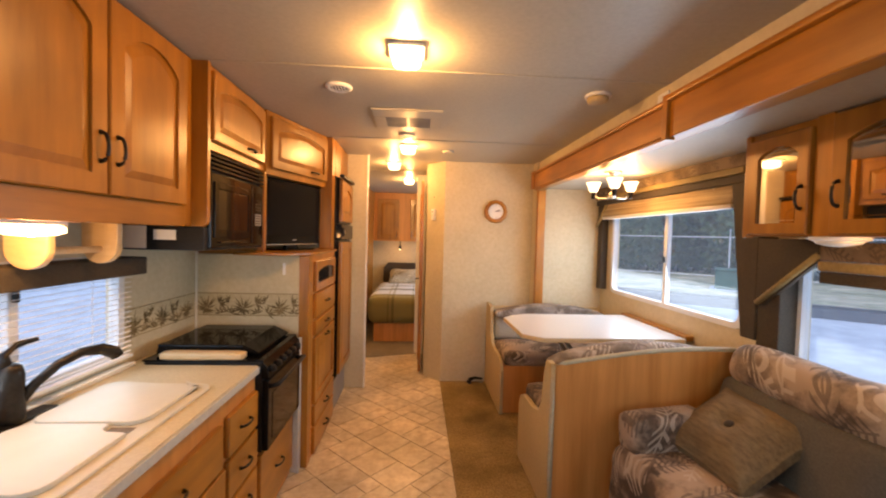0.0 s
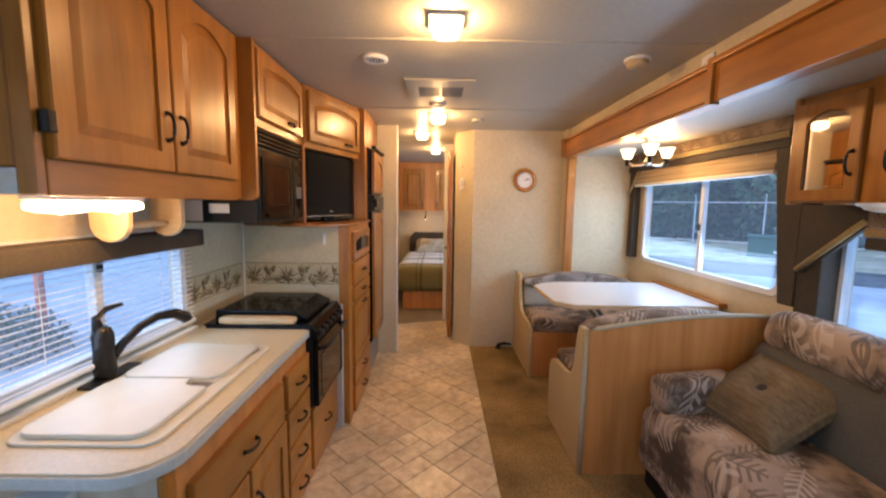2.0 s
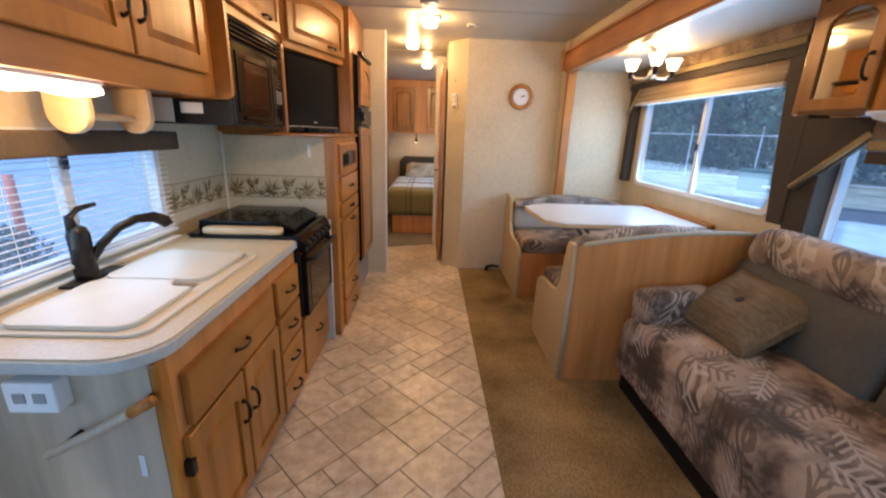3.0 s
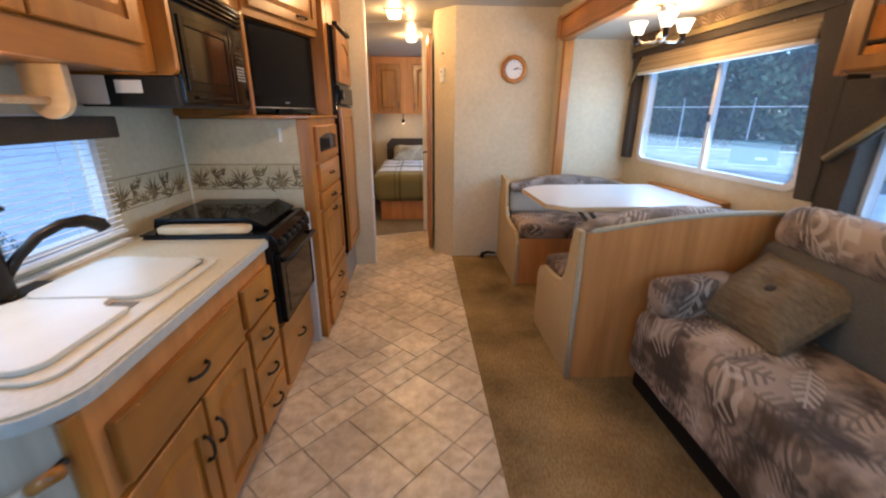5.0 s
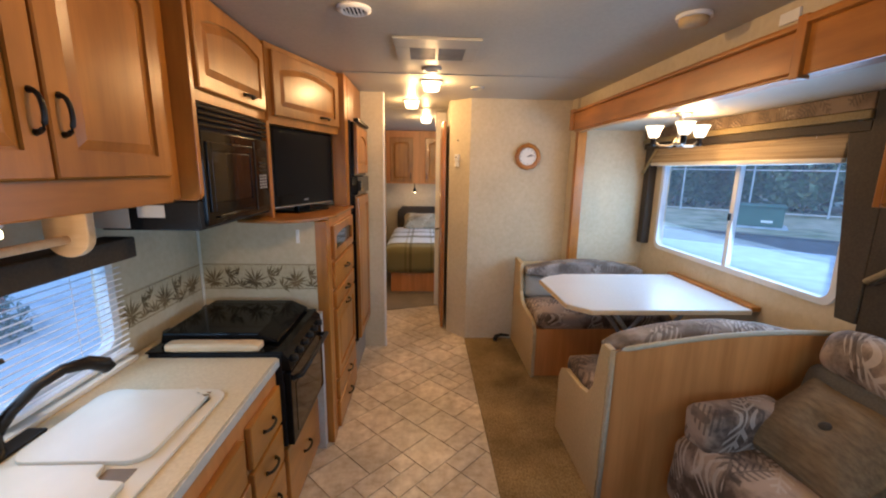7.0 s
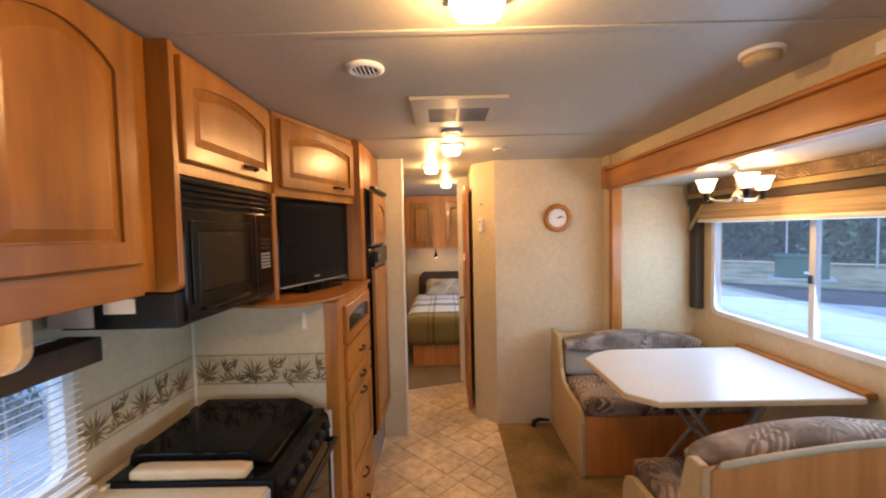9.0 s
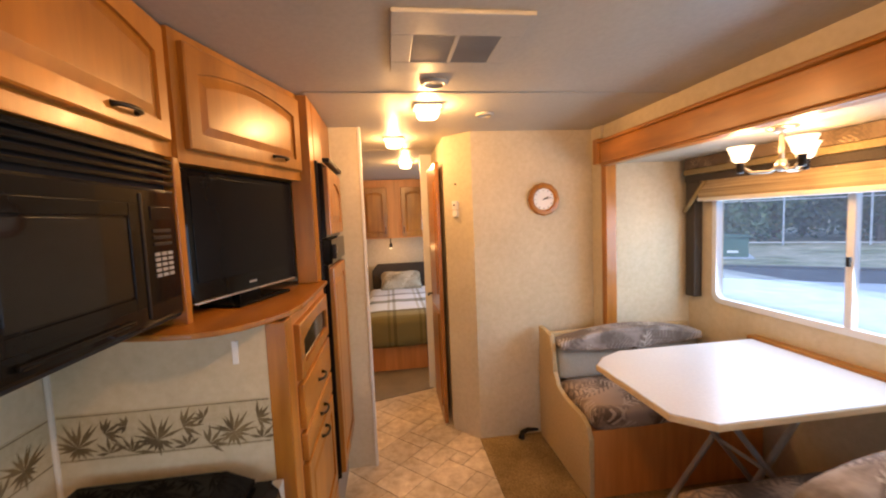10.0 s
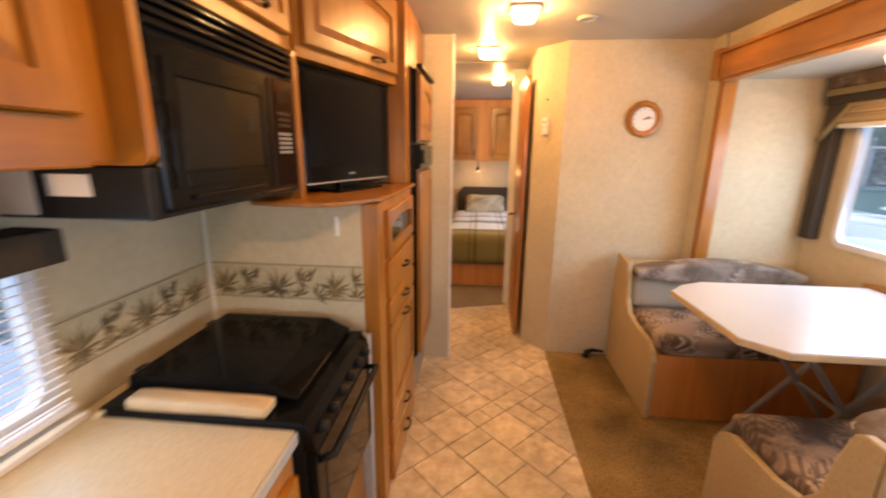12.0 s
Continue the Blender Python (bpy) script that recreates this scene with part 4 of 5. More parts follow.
for k in range(17):
    b_ = box(-0.004, 0.004, -0.455, 0.455, -0.0006, 0.0006, 0)
    b_.transform(pose(-1.205, 1.11, 0.888 + 0.0215 * k, 0, 4, 0))
    part("slat", b_, M_WHITEP, blind)
for yy in (0.85, 1.36):
    part("cord", tube([(-1.205, yy, 0.86), (-1.205, yy, 1.26)], 0.0012, 5), M_WHITEP, blind)
part("bottom_rail", box(-1.218, -1.192, 0.655, 1.565, 0.862, 0.876, 0.004), M_WHITEP, blind)
solo("window_ledge", box(-1.252, -1.205, 0.60, 1.60, 0.8112, 0.828, 0.004), M_TRIMW, "pale ledge strip at the back of the worktop", "ledge")

ucl = thing("under_cabinet_light", (-0.98, 0.79, 1.43), "twin under-cabinet lamp with lit frosted lenses", "lamp")
part("housing", box(-1.04, -0.95, 0.66, 0.95, 1.426, 1.4455, 0.004), M_WHITEP, ucl)
for ya in (0.655, 0.825):
    part("lens", cushion((0.085, 0.125, 0.026), pose(-0.995, ya + 0.065, 1.412), 0.01, 0.006, 5, 0), M_LENS, ucl, "lit frosted lens", True).visible_shadow = False
towel = thing("paper_towel_holder", (-1.1, 1.15, 1.43), "pale wooden paper towel holder under the wall cabinet", "holder")
for yy in (0.985, 1.255):
    pp = [(-1.10 + 0.062 * math.cos(radians(a)), 1.355 + 0.062 * math.sin(radians(a)) * 1.0) for a in range(180, 361, 12)] + [(-1.038, 1.4445), (-1.162, 1.4445)]
    part("bracket", prism(pp, 'y', yy, yy + 0.028, 0.005), M_PALE, towel)
part("rod", tube([(-1.10, 1.0, 1.345), (-1.10, 1.27, 1.345)], 0.012, 10), M_PALE, towel, "", True)

# ---- dinette and sofa ----


def bench(name, label, y_front, y_back, flip):
    """A dinette bench facing along y. flip: -1 faces -y."""
    b = thing(name, (1.25, (y_front + y_back) / 2, 0), label, "bench", "dinette benches")
    f = -flip  # direction from the front edge to the back

    def Y(d):
        return y_front + f * d

    depth = abs(y_back - y_front)
    prof = [(Y(0.0), 0.012), (Y(0.0), 0.36), (Y(0.03), 0.42), (Y(0.09), 0.45), (Y(0.30), 0.46), (Y(0.40), 0.485), (Y(0.455), 0.56), (Y(0.475), 0.70), (Y(0.50), 0.785), (Y(depth * 0.9), 0.80), (Y(depth), 0.80), (Y(depth), 0.012)]
    part("end_panel", prism(prof, 'x', 0.718, 0.748, 0.006), M_CREAMV, b, "cream padded end panel")
    part("kick_panel", box(0.75, 1.79, min(Y(0.02), Y(0.04)), max(Y(0.02), Y(0.04)), 0.012, 0.395, 0.002), M_WOODP, b, "maple front panel")
    part("seat_box", box(0.75, 1.79, min(Y(0.045), Y(depth - 0.02)), max(Y(0.045), Y(depth - 0.02)), 0.012, 0.385, 0.002), M_WOODP, b)
    part("seat_cushion", cushion((1.04, 0.50, 0.115), pose(1.275, Y(0.245), 0.448), 0.045, 0.012, 13, 0.006, 1), M_FERN, b, "fern print seat cushion", True)
    return b, Y


b2, Y = bench("dinette_bench", "cream dinette bench with fern print cushions by the wall", 2.86, 3.56, -1)
for x0, x1 in ((0.76, 1.25), (1.26, 1.76)):
    part("back_cushion", cushion((x1 - x0, 0.10, 0.22), pose((x0 + x1) / 2, 3.37, 0.60, -8), 0.035, 0.0, 9, 0.004, 2), M_TAUPE, b2, "taupe vinyl lower back cushion", True)
part("back_board", box(0.75, 1.77, 3.44, 3.475, 0.386, 0.78, 0.004), M_CREAMV, b2)


def bolster(x0, x1, y, z, ry, rz, arch, n=20):
    """A long roll whose top bows up in the middle."""
    bm = bmesh.new()
    rings = []
    for k in range(n + 1):
        s = k / n
        x = x0 + (x1 - x0) * s
        sh = min(1.0, (math.sin(math.pi * min(max(s, 0.004), 0.996))) ** 0.22)
        zz = z + arch * math.sin(math.pi * s)
        rings.append([bm.verts.new((x, y + ry * sh * math.cos(a), zz + rz * sh * math.sin(a) * (1 if math.sin(a) > 0 else 1.0) + noise.noise((x * 9, a, 3)) * 0.004)) for a in (2 * math.pi * j / 16 for j in range(16))])
    for a, b in zip(rings, rings[1:]):
        for j in range(16):
            bm.faces.new((a[j], a[(j + 1) % 16], b[(j + 1) % 16], b[j]))
    bm.faces.new(rings[0])
    bm.faces.new(rings[-1])
    return bm


roll = [(0.76 + 1.0 * k / 14, 0.715 + 0.105 * math.sin(math.pi * (0.12 + 0.76 * k / 14))) for k in range(15)]
roll += [(1.76, 0.70), (1.30, 0.668), (1.26, 0.662), (1.22, 0.668), (0.76, 0.70)]
part("back_roll", prism(roll, 'y', 3.29, 3.43, 0.022), M_FERNG, b2, "arched fern print back cushion")
part("pull_tab", lathe([(0.018, 0), (0.018, 0.012), (0.006, 0.016)], pose(1.262, 3.295, 0.672, 90), 12), M_DARKF, b2, "dark round tab")

b1, Y = bench("dinette_bench", "cream dinette bench backing onto the sofa", 2.27, 1.69, 1)
part("back_roll", bolster(0.74, 1.77, 1.785, 0.775, 0.085, 0.055, 0.065), M_FERNG, b1, "arched fern print back roll", True)
part("back_cushion", cushion((1.0, 0.10, 0.28), pose(1.26, 1.79, 0.62), 0.035, 0.0, 9, 0.004, 5), M_TAUPE, b1, "taupe vinyl back cushion", True)
arc = [(0.728 + 0.98 * s, 0.795 + 0.085 * math.sin(math.pi * min(1, s * 0.62))) for s in (k / 16 for k in range(17))]
part("back_panel", prism([(0.735, 0.012)] + arc + [(1.708, 0.012)], 'y', 1.668, 1.688), M_WOODP, b1, "maple veneer back panel")
part("edge_piping", tube([(0.727, 1.672, 0.015), (0.727, 1.672, 0.4)] + [(max(x - 0.003, 0.727), 1.672, z + 0.004) for x, z in arc], 0.012, 8), M_PIPING, b1, "pale edge piping", True)

tbl = thing("dinette_table", (1.25, 2.55, 0.012), "white laminate dinette table with clipped corners and folding legs", "table")
tp = [(0.72, 2.25), (0.83, 2.145), (1.745, 2.145), (1.745, 2.925), (0.93, 2.925), (0.80, 2.86), (0.712, 2.765)]
part("tabletop", prism(tp, 'z', 0.784, 0.808, 0.002), M_PALE, tbl, "pale wood edged core")
part("laminate", prism([(x + (0.004 if x < 1.2 else 0), y + (0.004 if y < 2.5 else -0.004)) for x, y in tp], 'z', 0.8085, 0.812, 0.001), M_TABLE, tbl)
for yy in (2.40, 2.68):
    part("leg", tube([(1.02, yy, 0.784), (1.62, yy, 0.02)], 0.014, 8), M_GREY, tbl)
    part("leg", tube([(1.62, yy + 0.03, 0.784), (1.02, yy + 0.03, 0.02)], 0.014, 8), M_GREY, tbl)
part("crossbar", tube([(1.32, 2.40, 0.40), (1.32, 2.71, 0.40)], 0.010, 8), M_GREY, tbl)
solo("table_ledge", box(1.748, 1.809, 2.16, 2.96, 0.795, 0.826, 0.008), M_WOODH, "honey maple ledge holding the table to the wall", "ledge")

sofa = thing("sofa", (1.4, 0.6, 0.012), "fern print sofa with a taupe back beside the dinette", "sofa")
SY0, SY1 = -0.55, 1.635
part("base", box(1.045, 1.75, SY0 + 0.03, SY1 - 0.03, 0.012, 0.125, 0.004), M_BLACKM, sofa, "black recessed base")
SM = 0.86
for ya, yb in ((SY0, SM - 0.004), (SM + 0.004, SY1)):
    part("seat", cushion((0.66, yb - ya + 0.11, 0.36), pose(1.32, (ya + yb) / 2 + (0.05 if yb < 1 else -0.05), 0.285), 0.085, 0.018, 17, 0.010, 7 + yb), M_FERN, sofa, "fern print seat", True)
for ya, yb in ((SY0, SM + 0.0), (SM + 0.01, SY1)):
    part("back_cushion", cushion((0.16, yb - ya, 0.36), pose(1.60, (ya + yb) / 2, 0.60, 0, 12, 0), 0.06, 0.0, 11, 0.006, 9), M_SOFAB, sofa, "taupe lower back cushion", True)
    part("head_roll", cushion((0.22, yb - ya, 0.22), pose(1.665, (ya + yb) / 2, 0.835, 0, 12, 0), 0.10, 0.0, 13, 0.010, 11), M_FERN, sofa, "fern print head roll", True)
part("sofa_back", box(1.68, 1.79, SY0 + 0.02, SY1 - 0.02, 0.11, 0.80, 0.02), M_TAUPE, sofa)
solo("bolster_cushion", cushion((0.40, 0.15, 0.17), pose(1.225, 1.535, 0.535, 0, -3, 5), 0.032, 0.012, 11, 0.006, 4), M_FERN, "small fern print bolster against the dinette panel", "cushion", smooth=True)
pil = thing("throw_pillow", (1.37, 1.33, 0.47), "brown chenille throw pillow with a centre button", "cushion")
d1, d2, dn = Vector((0.695, -0.644, 0.321)), Vector((0.524, 0.759, 0.387)), Vector((-0.492, -0.101, 0.864))
PM = Matrix.Translation((1.425, 1.36, 0.592)) @ Matrix([(d1 - d2).normalized(), (d1 + d2).normalized(), dn.normalized()]).transposed().to_4x4()
part("pillow_body", cushion((0.445, 0.435, 0.15), PM, 0.03, 0.035, 27, 0.007, 8, 0.62, 0.38), M_CHEN, pil, "", True)
part("button", lathe([(0.022, 0), (0.022, 0.004), (0.012, 0.012), (0.002, 0.013)], PM @ pose(0, 0, 0.066), 16), M_DARKF, pil, "covered button", True)

# window dressings of the slide-out


def valance(name, ya, yb, zt, zb, label, far):
    v = thing(name, (1.74, (ya + yb) / 2, zb), label, "valance", "slide-out window valances")
    x0 = 1.70
    h = zt - zb
    part("printed_band", box(x0, x0 + 0.02, ya, yb, zb + 0.55 * h, zt, 0.006), M_FERNV, v, "fern print band")
    part("welt", box(x0 - 0.008, x0 + 0.02, ya, yb, zb + 0.30 * h, zb + 0.55 * h - 0.002, 0.008), M_OLIVE, v, "olive fabric welt")
    part("lower_band", box(x0 + 0.004, x0 + 0.02, ya, yb, zb, zb + 0.30 * h - 0.002, 0.004), M_DARKF, v, "dark brown lower band")
    part("top_board", box(x0 + 0.021, 1.808, ya, yb, zt - 0.015, zt, 0.002), M_DARKF, v)
    return v


v1 = valance("window_valance", 1.70, 3.40, 1.895, 1.742, "fern print and olive box valance over the dinette window", True)
part("side_leg", prism([(1.60, 0.95), (1.685, 0.95), (1.785, 1.741), (1.698, 1.742), (1.698, 1.895), (1.60, 1.895)], 'x', 1.702, 1.806, 0.006), M_DARKF, v1, "dark brown fabric side leg")
part("side_leg", prism([(3.36, 1.895), (3.44, 1.895), (3.44, 0.97), (3.36, 0.97)], 'x', 1.745, 1.806, 0.006), M_DARKF, v1, "dark brown fabric side leg")
part("corner_wing", prism([(3.24, 1.74), (3.40, 1.74), (3.40, 1.58)], 'x', 1.722, 1.74), M_DARKF, v1)
part("diagonal_welt", tube([(1.725, 3.24, 1.75), (1.725, 3.42, 1.55)], 0.013, 8), M_OLIVE, v1, "olive diagonal welt", True)
shade = thing("roman_shade", (1.76, 2.55, 1.6), "striped tan roman shade drawn half up", "shade")
for k in range(6):
    z0 = 1.612 + 0.030 * k
    part("fold", cushion((0.035, 1.50, 0.045 if k else 0.030), pose(1.750 - 0.004 * (5 - k), 2.555, z0 + 0.012), 0.012, 0.0, 7, 0.002, k), M_SHADE if k else M_TRIMW, shade, "" if k else "pale hem", True)
for yy in (1.95, 2.5, 3.1):
    part("lift_cord", tube([(1.728, yy, 1.62), (1.728, yy, 1.74)], 0.0015, 5), M_TRIMW, shade)
v2 = valance("window_valance", -0.80, 1.30, 1.44, 1.27, "fern print and olive box valance over the sofa window", False)
part("side_leg", box(1.71, 1.806, 1.478, 1.598, 0.90, 1.452, 0.006), M_DARKF, v2, "dark brown fabric side leg")
part("corner_wing", prism([(1.30, 1.452), (1.598, 1.452), (1.598, 1.13), (1.56, 1.13), (1.30, 1.36)], 'x', 1.70, 1.72, 0.003), M_DARKF, v2)
part("diagonal_welt", tube([(1.695, 1.30, 1.385), (1.695, 1.585, 1.14)], 0.014, 8), M_OLIVE, v2, "olive diagonal welt", True)

over = thing("overhead_cabinet", (1.65, 0.5, 1.455), "honey maple overhead cabinet with mirrored arched doors", "cabinet")
XO = 1.50
part("body", box(XO + 0.001, 1.808, -0.88, 1.44, 1.458, 1.895, 0.003), M_WOOD, over)
part("end_moulding", box(XO - 0.012, XO + 0.02, 1.425, 1.452, 1.452, 1.895, 0.004), M_WOOD, over)
part("stile", box(XO - 0.006, XO + 0.0005, 1.08, 1.14, 1.458, 1.90, 0.003), M_WOOD, over)
OM = lambda y, z: frame_m((XO, y, z), (0, -1, 0), (-1, 0, 0))
cab_door(over, OM(1.42, 1.465), 0.27, 0.40, 0.04, 0.045, (0.245, 0.14, True), M_MIRROR, inset=0.01)
cab_door(over, OM(1.07, 1.465), 0.50, 0.42, 0.05, 0.05, (0.028, 0.14, True), M_MIRROR, inset=0.01)
cab_door(over, OM(0.54, 1.465), 0.50, 0.42, 0.05, 0.05, (0.472, 0.14, True), M_MIRROR, inset=0.01)
for yy, mm, nm in ((1.12, M_LENSOFF, "frosted puck lamp under the overhead cabinet"), (0.80, M_LENS, "lit puck lamp under the overhead cabinet")):
    pk = thing("puck_lamp", (1.58, yy, 1.456), nm, "lamp", "puck lamps")
    part("housing", lathe([(0.085, 0), (0.085, -0.010), (0.075, -0.014)], pose(1.58, yy, 1.457), 24), M_WHITEP, pk)
    part("lens", lathe([(0.072, -0.0145), (0.06, -0.026), (0.03, -0.034), (0.004, -0.036)], pose(1.58, yy, 1.457), 24), mm, pk, "", True).visible_shadow = False

# chandelier
ch = thing("chandelier", (1.37, 2.43, 1.897), "nickel chandelier with three lit tulip glass shades", "chandelier")
CX, CY = 1.37, 2.43
part("canopy", lathe([(0.055, 0), (0.055, -0.008), (0.03, -0.02), (0.012, -0.028)], pose(CX, CY, 1.8965), 20), M_NICKEL, ch, "", True)
part("stem", tube([(CX, CY, 1.89), (CX, CY, 1.735)], 0.009, 10), M_NICKEL, ch, "", True)
part("hub", lathe([(0.004, -0.02), (0.022, -0.008), (0.026, 0.005), (0.014, 0.03)], pose(CX, CY, 1.73), 16), M_NICKEL, ch, "", True)
for k in range(3):
    a = radians(128 + 120 * k)
    d = Vector((math.cos(a), math.sin(a), 0))
    p0 = Vector((CX, CY, 1.735))
    ar = part("arm", tube([p0, p0 + d * 0.04 + Vector((0, 0, -0.02)), p0 + d * 0.10 + Vector((0, 0, -0.018)), p0 + d * 0.14 + Vector((0, 0, 0.012))], 0.007, 8), M_NICKEL, ch, "", True)
    e = p0 + d * 0.14
    part("socket", lathe([(0.011, -0.028), (0.015, -0.018), (0.015, 0.012), (0.019, 0.018)], pose(e.x, e.y, 1.745), 14), M_BRONZE, ar, "dark socket cup", True)
    part("shade", lathe([(0.020, 0.0), (0.030, 0.010), (0.038, 0.038), (0.051, 0.068), (0.048, 0.068), (0.035, 0.038), (0.026, 0.012), (0.01, 0.005)], pose(e.x, e.y, 1.765), 22), M_LENSB, ar, "lit tulip glass shade", True).visible_shadow = False
    lamp("chandelier_light", 'POINT', 1.1, WARM, pose(e.x, e.y, 1.80), 0.012)

# ceiling fixtures
for lx, ly in ((-0.02, 1.33), (-0.055, 2.99), (-0.216, 3.79), (-0.09, 4.92)):
    c = thing("ceiling_light", (lx, ly, ZC), "square lit ceiling lamp with a frosted glass lens", "ceiling lamp", "ceiling lamps")
    part("base", box(lx - 0.068, lx + 0.068, ly - 0.062, ly + 0.062, ZC - 0.014, ZC - 0.001, 0.004), M_WHITEP, c)
    part("lens", cushion((0.112, 0.10, 0.05), pose(lx, ly, ZC - 0.038), 0.02, 0.008, 6, 0), M_LENS, c, "lit frosted lens", True).visible_shadow = False

vent = thing("air_conditioner_vent", (-0.035, 2.28, ZC), "white ceiling air conditioner grille with two slatted panels", "vent")
bm = bmesh.new()
vx0, vx1, vy0, vy1 = -0.245, 0.165, 2.055, 2.50
for d in ((vx0, vx1, vy0, 2.19), (vx0, vx1, 2.40, vy1), (vx0, -0.175, 2.19, 2.40), (0.10, vx1, 2.19, 2.40), (-0.045, -0.03, 2.19, 2.40)):
    box(d[0], d[1], d[2], d[3], ZC - 0.014, ZC - 0.001, 0.003, bm)
part("grille_frame", bm, M_CEIL, vent)
part("filter", box(-0.175, 0.10, 2.19, 2.40, ZC - 0.008, ZC - 0.002, 0), M_TAUPED, vent, "dark filter mesh")
for k in range(13):
    yv = 2.197 + 0.0165 * k
    for xa, xb in ((-0.175, -0.0455), (-0.0295, 0.10)):
        part("slat", box(xa, xb, yv, yv + 0.006, ZC - 0.013, ZC - 0.009, 0), M_GREY, vent)


def round_vent(x, y, r, label, slots):
    v = thing("ceiling_register", (x, y, ZC), label, "vent", "round ceiling registers")
    part("ring", lathe([(r, 0), (r, -0.006), (r * 0.8, -0.014), (r * 0.66, -0.012), (r * 0.64, -0.004)], pose(x, y, ZC - 0.0005), 28), M_WHITEP if slots else M_CEIL, v, "", True)
    part("throat", lathe([(r * 0.62, -0.0045), (r * 0.62, -0.006), (0.002, -0.006)], pose(x, y, ZC - 0.0008), 24), M_BLACKM if slots else M_CEIL, v)
    if slots:
        for k in range(-2, 3):
            hw = r * 0.6 * math.sqrt(max(0.05, 1 - (k / 3) ** 2))
            part("vane", box(x + k * r * 0.22 - 0.0025, x + k * r * 0.22 + 0.0025, y - hw, y + hw, ZC - 0.014, ZC - 0.007, 0.001), M_WHITEP, v)


round_vent(-0.365, 1.762, 0.065, "round white ceiling register with dark slots", True)
round_vent(-0.39, 0.88, 0.065, "round white ceiling register with dark slots", True)
round_vent(-0.06, 2.645, 0.06, "round pale ceiling cover with a rim", False)
round_vent(0.28, 3.157, 0.05, "small round pale ceiling cover", False)
sm = thing("smoke_detector", (0.917, 1.709, ZC), "round cream smoke detector on the ceiling", "smoke detector")
part("base", lathe([(0.062, 0), (0.062, -0.012), (0.058, -0.014)], pose(0.917, 1.709, ZC - 0.0005), 28), M_WHITEP, sm)
part("cover", lathe([(0.052, -0.0145), (0.048, -0.034), (0.030, -0.040), (0.003, -0.041)], pose(0.917, 1.709, ZC - 0.0005), 28), M_CREAMV, sm, "", True)
solo("alarm_sensor", box(1.160, 1.1695, 1.52, 1.60, 2.075, 2.115, 0.003), M_WHITEP, "small white sensor on the wall strip", "sensor")

# clock wall
CK = pose(0.788, 3.598, 1.675, 90, 0, 0)
clock = thing("wall_clock", (0.788, 3.6, 1.675), "round wooden wall clock with a white dial", "clock")
part("rim", lathe([(0.112, 0), (0.114, 0.012), (0.104, 0.026), (0.085, 0.028), (0.076, 0.018), (0.076, 0.004)], CK, 12), M_WOOD, clock, "pale orange wooden rim")
part("dial", lathe([(0.080, 0.004), (0.078, 0.010), (0.002, 0.0102)], CK, 28), M_WHITEP, clock, "white dial")
for k in range(12):
    a = math.radians(30 * k)
    b_ = box(-0.0018, 0.0018, 0.058, 0.068, 0.0105, 0.0115, 0)
    b_.transform(CK @ pose(0, 0, 0, 0, 0, 30 * k))
    part("hour_mark", b_, M_BLACKM, clock)
for ang, ln, w in ((-80, 0.055, 0.0022), (-62, 0.038, 0.003)):
    b_ = box(-w, w, -0.008, ln, 0.012, 0.0135, 0)
    b_.transform(CK @ pose(0, 0, 0, 0, 0, ang))
    part("hand_pointer", b_, M_BLACKM, clock)

AW0, AW1 = Vector((0.29, 3.60, 0)), Vector((0.125, 3.787, 0))
au = (AW0 - AW1).normalized()
AWM = lambda u, z: frame_m((AW1.x + au.x * u, AW1.y + au.y * u, z), au, (au.y, -au.x, 0))
th = thing("thermostat", (0.19, 3.70, 1.6), "white wall thermostat with a small lower switch", "thermostat")
for z0, z1, u0, u1 in ((1.63, 1.69, 0.082, 0.128), (1.58, 1.626, 0.085, 0.125)):
    b_ = box(u0, u1, -0.022, -0.001, z0, z1, 0.004)
    b_.transform(AWM(0, 0))
    part("housing", b_, M_WHITEP, th)
b_ = box(0.098, 0.112, -0.025, -0.0225, 1.655, 1.667, 0.001)
b_.transform(AWM(0, 0))
part("button", b_, M_BLACKM, th)
b_ = box(0.10, 0.112, -0.008, -0.001, 1.80, 1.812, 0.002)
b_.transform(AWM(0, 0))
solo("wall_hook", b_, M_BRONZE, "tiny dark hook on the angled wall", "hook")
solo("floor_pedal", tube([(0.56, 3.52, 0.02), (0.575, 3.545, 0.045), (0.62, 3.56, 0.055), (0.70, 3.575, 0.04)], 0.017, 8, (1.3, 1.1, 0.8, 0.6)), M_BLACKM, "black curved lever lying on the carpet", "lever", smooth=True)

# ---- bedroom ----
bed = thing("bed", (0.1, 6.0, 0.008), "double bed with a plaid comforter on a maple base", "bed")
part("base", box(-0.52, 0.72, 5.04, 6.85, 0.008, 0.30, 0.004), M_WOODP, bed, "maple bed base")
part("mattress", cushion((1.34, 1.85, 0.26), pose(0.1, 5.93, 0.43), 0.07, 0.0, 9, 0.0), M_WHITEP, bed, "", True)
part("comforter", cushion((1.42, 1.72, 0.36), pose(0.1, 5.80, 0.435), 0.10, 0.01, 17, 0.012, 6), M_PLAID, bed, "striped plaid comforter", True)
part("headboard", prism([(-0.56, 0.3), (-0.56, 0.84), (-0.48, 0.93), (0.68, 0.93), (0.76, 0.84), (0.76, 0.3)], 'y', 6.88, 6.94, 0.008), M_DARKF, bed, "padded dark headboard")
solo("bed_pillow", cushion((0.60, 0.42, 0.17), pose(-0.15, 6.62, 0.70, 24), 0.08, 0.03, 11, 0.012, 2, 0.3), M_PILLOWB, "printed pillow at the head of the bed", "pillow", smooth=True)
